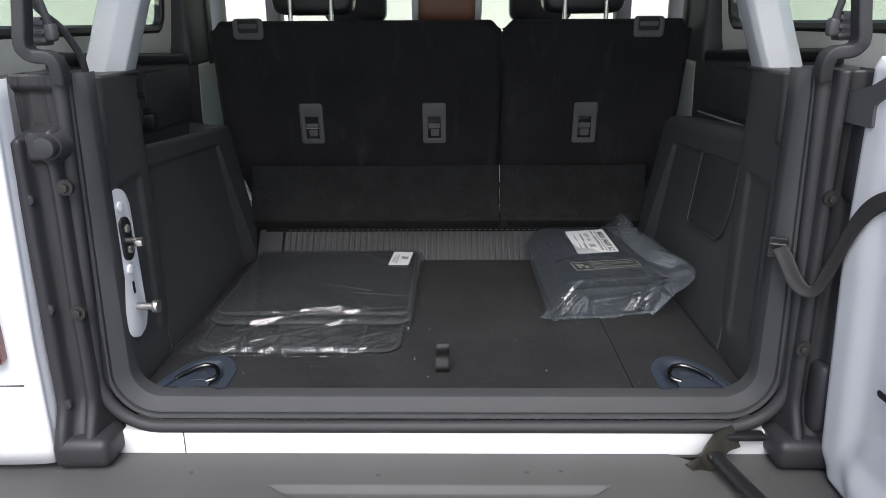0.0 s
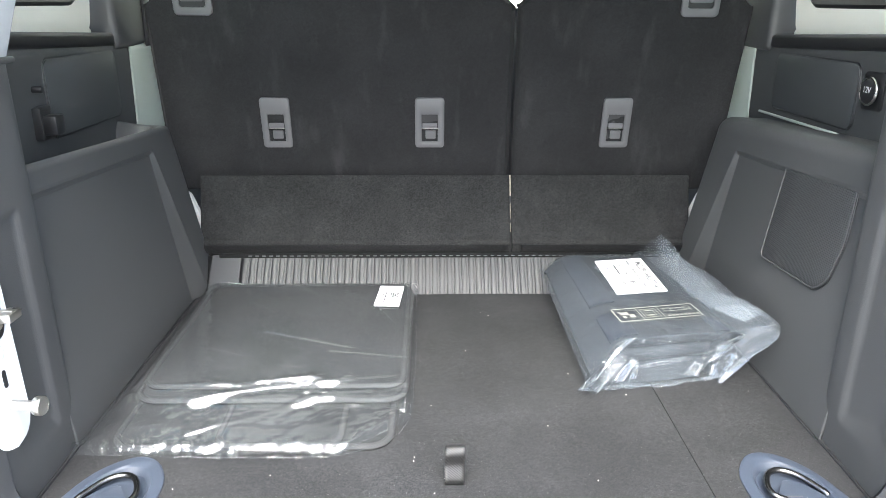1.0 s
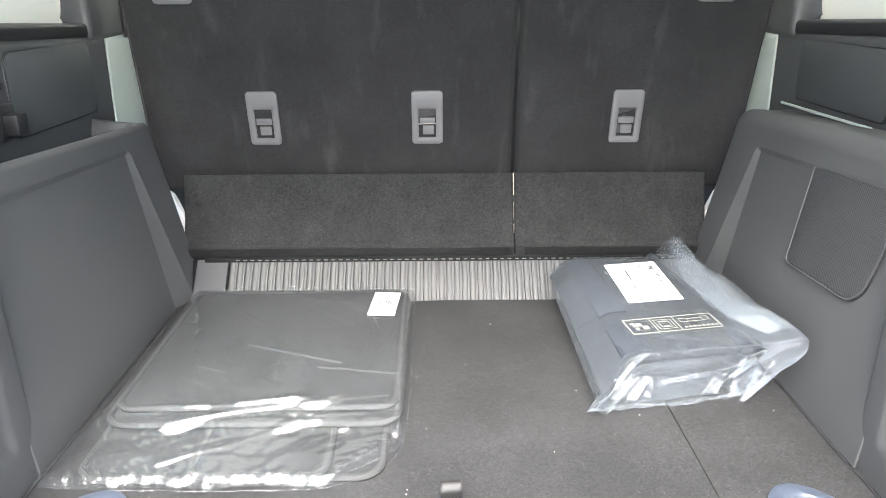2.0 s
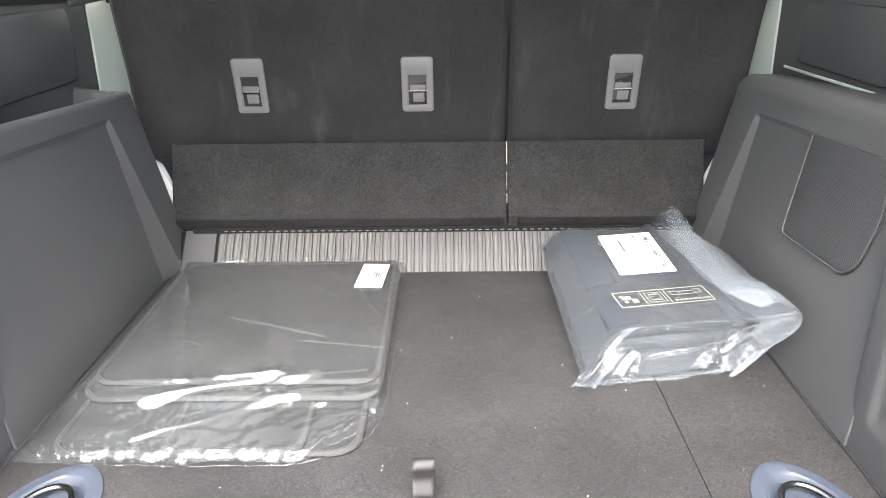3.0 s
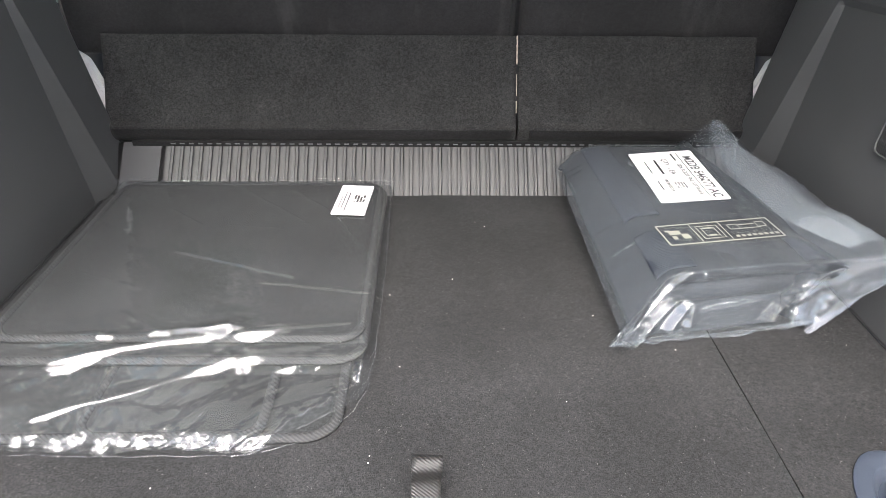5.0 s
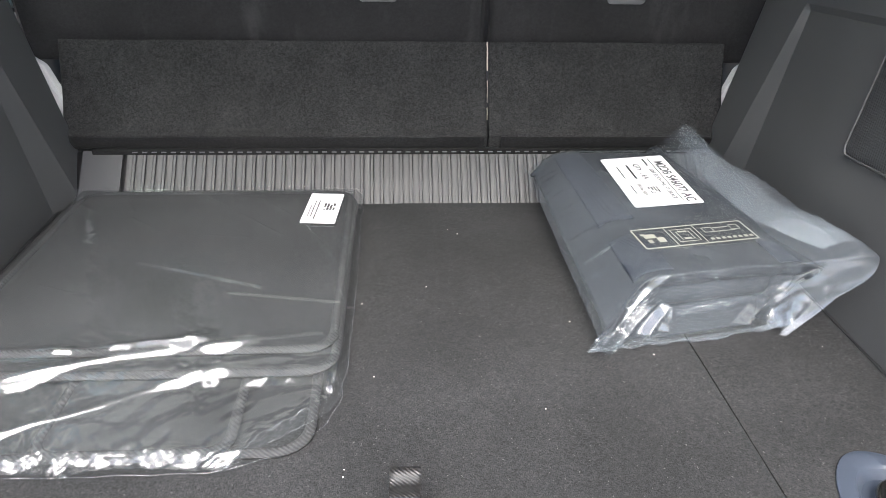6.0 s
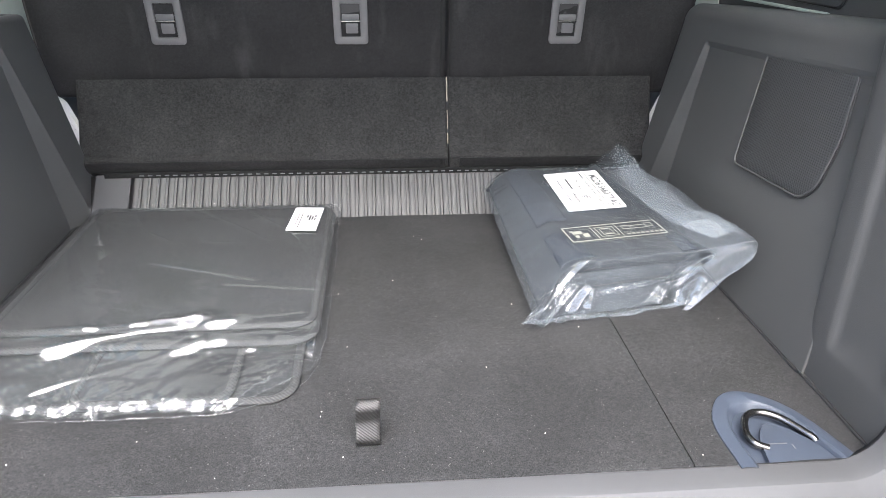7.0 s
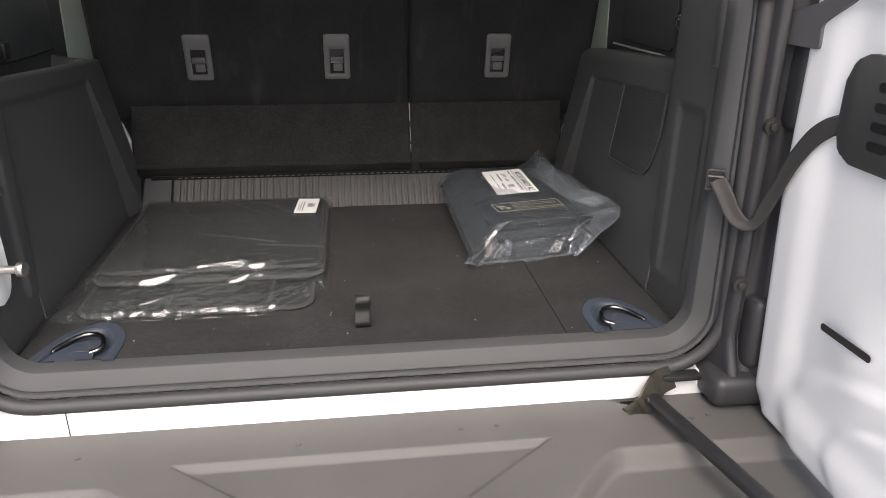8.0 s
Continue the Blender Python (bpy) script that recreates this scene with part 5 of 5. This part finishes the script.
for s in (-1, 1):
    under(part("roll_bar", roll_bar(s), ROLL_PAINT), body)
    under(part("belt_rail", sweep([(CX + s * 0.722, 1.40, 1.440), (CX + s * 0.722, 2.10, 1.409)], round_rect(0.05, 0.028, 0.008, 4), up=(0, 0, 1)), BLACK), body)
    under(part("centre_pillar", box(CX + s * 0.690, CX + s * 0.76, 2.035, 2.20, 1.39, 1.88, 0.015, 3), TRIM), body)
    under(part("pillar_edge", box(CX + s * 0.684, CX + s * 0.70, 2.19, 2.225, 1.39, 1.88, 0.004), BLACK), body)
    under(part("door_pillar", box(CX + s * 0.672, CX + s * 0.72, 2.29, 2.34, 1.10, 1.88, 0.01), PALE), body)
    # hardtop side with its window
    W, H = 0.93, 0.42
    m = facing((CX + s * 0.742, 1.555, 1.635), (0, s, 0), (-s * 0.12, 0, 1))
    outer = round_rect(W, H, 0.03, 7)
    hole = [(a + s * 0.02, b + 0.0) for a, b in round_rect(0.80, 0.305, 0.045, 7)]
    side = under(part("hardtop_side", extrude(outer, 0.03, m @ Matrix.Translation((0, 0, -0.03)), 0.004, hole), CREAM), body)
    sealp = [m @ Vector((a, b, -0.020)) for a, b in [(a + s * 0.02, b) for a, b in round_rect(0.785, 0.290, 0.04, 7)]]
    under(part("window_seal", sweep(sealp, disc(0.013, 8), closed=True, up=m.to_3x3() @ Vector((0, 0, 1))), BLACK), side)
    gp = under(part("window_pane", extrude(round_rect(0.77, 0.29, 0.04, 7), 0.003, m @ Matrix.Translation((s * 0.02, 0, -0.026))), GLASS), side)
    gp.visible_shadow = False
    under(part("hardtop_ledge", box(CX + s * 0.742, CX + s * 0.80, 1.15, 2.08, 1.405, 1.436, 0.006), CREAM), body)
    # rear edge seal of the hardtop
    pts = spline([(CX + s * 0.588, 1.172, 1.418), (CX + s * 0.586, 1.168, 1.43), (CX + s * 0.5865, 1.163, 1.446), (CX + s * 0.594, 1.160, 1.455), (CX + s * 0.613, 1.156, 1.458), (CX + s * 0.622, 1.153, 1.465), (CX + s * 0.625, 1.150, 1.48), (CX + s * 0.616, 1.150, 1.54), (CX + s * 0.58, 1.16, 1.86)], 7)
    under(part("frame_seal", sweep(pts, round_rect(0.020, 0.028, 0.004, 3), up=(0, 1, 0)), RUBBER), body)
    # strut foot for the lifted glass
    under(part("strut_foot", join(box(CX + s * 0.612, CX + s * 0.634, 1.185, 1.215, 1.472, 1.515, 0.003), *[box(CX + s * 0.608, CX + s * 0.638, 1.181, 1.19, 1.476 + 0.013 * k, 1.484 + 0.013 * k, 0.002) for k in range(3)], box(CX + s * 0.596, CX + s * 0.614, 1.185, 1.205, 1.478, 1.506, 0.006, 3)), BEZEL), body)
    under(part("strut_rod", cyl((CX + s * 0.604, 1.195, 1.495), (CX + s * 0.615, 0.98, 2.02), 0.0055, 12), BEZEL), body)
cable = spline([(CX - 0.596, 1.27, 1.418), (CX - 0.598, 1.26, 1.455), (CX - 0.610, 1.24, 1.495), (CX - 0.625, 1.22, 1.520), (CX - 0.635, 1.21, 1.545), (CX - 0.63, 1.20, 1.60)], 8)
under(part("cable", sweep(cable, disc(0.006, 8)), RUBBER), body)

# roof, cabin shell
under(part("roof", box(CX - 0.74, CX + 0.74, 1.13, 3.22, 1.85, 1.90, 0.015), CREAM), body)
screen = under(part("windscreen", sheet(8, 8, lambda u, v: (CX - 0.70 + 1.4 * u, 3.80 - 0.60 * v + 0.04 * math.sin(u * math.pi), 1.20 + 0.66 * v)), GLASS, out=(0, 1, 0.5)), body)
screen.visible_shadow = False
for s in (-1, 1):
    under(part("door_panel", box(CX + s * 0.70, CX + s * 0.80, 2.34, 3.9, 0.45, 1.36, 0.03, 3), TRIM), body)
    under(part("front_pillar", box(CX + s * 0.68, CX + s * 0.74, 3.08, 3.16, 1.3, 1.86, 0.01), TRIM), body)
under(part("cabin_floor", box(CX - 0.80, CX + 0.80, 1.24, 4.1, 0.40, 0.46, 0.0), BLACK), body)
under(part("dashboard", box(CX - 0.74, CX + 0.74, 3.85, 4.2, 0.46, 1.22, 0.05, 3), BLACK), body)
for s in (-1, 1):
    cover = rounded([(0.625, 1.080), (0.596, 1.060), (0.575, 1.005), (0.562, 0.968), (0.560, 0.945), (0.605, 0.93), (0.64, 1.0)], 0.006, 3)
    cover = [(s * (a + (0.008 if s > 0 else 0.0)), b) for a, b in cover]
    under(part("seat_hinge_cover", extrude(cover if s > 0 else cover[::-1], 0.016, Matrix(((1, 0, 0, CX), (0, 0, -1, 2.110), (0, 1, 0, 0), (0, 0, 0, 1))), 0.004), GLOSSY_GREY), body)
for s in (-1, 1):
    fs = thing("front_seat", (CX + s * 0.37, 3.05, 0.46), "black leather front seat seen beyond the bench", "car seat", "front seats")
    under(part("seat_back", cushion(CX + s * 0.37, 3.05, 1.02, 0.5, 0.14, 0.9), LEATHER), fs)
    under(part("headrest", cushion(CX + s * 0.37, 3.07, 1.60, 0.25, 0.1, 0.2), LEATHER), fs)

# ---- bumper ----
bumper = thing("rear_bumper", (0, 1.05, 0.5), "dark grey textured plastic rear bumper with raised lines", "bumper")


def bumper_top(u, v):
    x = -0.95 + 1.9 * u
    y = 1.176 - 0.34 * v
    z = 0.752
    # sunk triangle with chamfered sides
    z -= 0.012 * smooth(0.0, 0.012, min(1.078 - y, (0.300 - abs(x - 0.006)) * 0.62 - (1.078 - y) * 0.80))
    # the deck ends in a wide chamfer, further out in the middle
    edge = 1.040 - 0.125 * smooth(0.40, 0.24, abs(x - 0.01))
    z -= 0.030 * smooth(edge, edge - 0.028, y)
    if v > 0.94:
        z -= 0.05 * (v - 0.94) / 0.06
    return (x, y, z)


deck = sheet(380, 150, bumper_top)
bmesh.ops.delete(deck, geom=[f for f in deck.faces if 0.418 < f.calc_center_median().x < 0.490 and f.calc_center_median().y > 1.172 - 0.6 * (f.calc_center_median().x - 0.418)], context="FACES")
under(part("deck", deck, BUMPER, angle=60, out=(0, 0, 1)), bumper)
under(part("face", box(-0.95, 0.95, 0.832, 0.89, 0.42, 0.69, 0.02, 3), BUMPER), bumper)
for x, y in ((-0.10, 1.105), (0.16, 1.115), (0.22, 1.118), (0.55, 1.10), (0.58, 1.105), (-0.43, 1.11)):
    under(part("clip_head", cyl((x, y, 0.750), (x, y, 0.7545), 0.0045, 14, 0.0035), BUMPER), bumper)
under(part("notch", join(box(0.40, 0.51, 1.10, 1.168, 0.68, 0.70, 0.0), box(0.412, 0.515, 1.160, 1.1685, 0.68, 0.7518, 0.0)), BLACK), bumper)

# ---- tailgate, swung open ----
gate = thing("tailgate", (0.66, 1.12, 0.75), "white tailgate swung fully open, seen on its inner side", "tailgate")


def gate_face(u, v):
    """Inner side: u from hinge towards the free edge, v upwards; a raised rim and a sunk middle."""
    y = 1.125 - 1.20 * u
    z = 0.752 + 0.70 * v
    x = 0.663 - 0.055 * min(0.4, z - 0.75) - 0.01 * u
    inset = smooth(0.045, 0.095, u) * smooth(0.06, 0.15, v) * smooth(0.97, 0.93, v) * smooth(1.0, 0.95, u)
    x += 0.009 * inset
    edge = min(u * 1.2, v * 0.70, (1 - v) * 0.70)
    x += 0.014 * (1 - smooth(0, 0.018, edge)) ** 2
    # corner rounding at the lower hinge side
    x += 0.02 * smooth(0.04, 0.0, u) * smooth(0.08, 0.0, v)
    hump = math.exp(-(((u - 0.19) / 0.05) ** 2 + ((v - 0.31) / 0.10) ** 2))
    x -= 0.008 * hump
    # pressed steps below the slot
    e = math.hypot((u - 0.34) / 0.26, (v - 0.10) / 0.20)
    x -= 0.008 * smooth(1.08, 0.92, e) + 0.006 * smooth(0.70, 0.58, e)
    return (x, y, z)


under(thick(part("inner_panel", sheet(160, 110, gate_face), WHITE, angle=60, out=(-1, 0, 0)), 0.05), gate)
vent = rounded([(-0.18, 0.045), (-0.155, 0.070), (0.155, 0.070), (0.18, 0.045), (0.18, -0.045), (0.155, -0.070), (-0.155, -0.070), (-0.18, -0.045)][::-1], 0.012, 3)
VM = facing((0.6515, 0.840, 1.288), (0, -1, 0), (0.0, 0, 1))
vent_ob = under(part("vent_cover", extrude(vent, 0.012, VM, 0.004), TRIM), gate)
for k in range(4):
    under(part("vent_slot", extrude(round_rect(0.036, 0.012, 0.006), 0.001, VM @ Matrix.Translation((-0.10, 0.034 - 0.024 * k, 0.012))), BLACK), vent_ob)
under(part("drain_slot", extrude(round_rect(0.10, 0.011, 0.005), 0.001, facing((0.6468, 0.922, 0.989), (0.008, -1, 0.02), (-0.045, 0, 1))), BLACK), gate)
under(part("hinge_arm", join(extrude(rounded([(1.165, 1.352), (1.085, 1.352), (1.088, 1.385), (0.98, 1.45), (0.98, 1.468), (1.10, 1.412), (1.165, 1.396)], 0.006, 3), 0.028, Matrix(((0, 0, 1, 0.636), (1, 0, 0, 0), (0, 1, 0, 0), (0, 0, 0, 1))), 0.003)), BEZEL), gate)

# check strap from the pillar to the gate
strap_line = spline([(0.578, 1.188, 1.140), (0.585, 1.174, 1.120), (0.593, 1.162, 1.098), (0.602, 1.152, 1.083), (0.612, 1.142, 1.080), (0.620, 1.130, 1.092), (0.627, 1.112, 1.135), (0.630, 1.088, 1.190), (0.633, 1.06, 1.232), (0.638, 1.035, 1.255), (0.6445, 1.012, 1.266), (0.648, 0.998, 1.270)], 8)


def strap_point(u, v):
    """The webbing lies flat on the way down, turns at the bottom of its bight and rises on edge."""
    k = u * (len(strap_line) - 1)
    i = min(int(k), len(strap_line) - 2)
    p = strap_line[i].lerp(strap_line[i + 1], k - i)
    turn = smooth(0.26, 0.52, u)
    w = (Vector((0.75, -0.45, 0.45)).normalized() * (1 - turn) + Vector((-0.25, 0.45, 0.85)).normalized() * turn).normalized()
    return p + w * (v - 0.5) * 0.026 + Vector((0, -0.0015, 0)) * math.cos(v * 6.28)


strap = thick(part("check_strap", sheet(90, 6, strap_point), STRAPWEB, angle=180), 0.0022, 0.0)
tagged(strap, "slack black webbing strap between pillar and tailgate", "strap")
br = thing("strap_bracket", (0.580, 1.197, 1.137), "small black bracket holding the strap on the pillar", "bracket")
BR = facing((0.578, 1.196, 1.138), (1, -0.35, 0), (0, 0, 1))
under(part("plate", extrude(rounded([(-0.015, -0.018), (0.015, -0.018), (0.015, 0.018), (-0.015, 0.018)], 0.005), 0.005, BR, 0.0015, rounded([(-0.011, -0.013), (0.011, -0.013), (0.011, 0.013), (-0.011, 0.013)], 0.003)), BLACK), br)
under(part("opening", extrude(round_rect(0.026, 0.03, 0.003), 0.002, BR), BLACK), br)
under(part("hook", cyl(BR @ Vector((-0.012, 0.006, 0.004)), BR @ Vector((0.012, 0.006, 0.006)), 0.003, 8), BOLT), br)

# door stay at the sill
stay = thing("door_stay", (0.52, 1.16, 0.76), "black door stay rod with a bent steel bracket", "door stay")
under(part("rod", cyl((0.487, 1.122, 0.779), (0.578, 0.72, 0.776), 0.0125, 18, cap=0.003), BLACK), stay)
leaf = spline([(0.458, 1.142, 0.757), (0.466, 1.128, 0.758), (0.476, 1.122, 0.768), (0.490, 1.132, 0.784), (0.508, 1.148, 0.793), (0.535, 1.160, 0.796)], 5)
under(part("bracket", sweep(leaf, round_rect(0.040, 0.004, 0.001, 1), up=(0.35, -0.75, 0.55)), BRONZE), stay)
under(part("bracket_arm", box(0.515, 0.585, 1.150, 1.172, 0.790, 0.802, 0.003), BLACK), stay)
under(part("pivot", cyl((0.474, 1.118, 0.779), (0.500, 1.124, 0.779), 0.007, 12, cap=0.002), BOLT), stay)
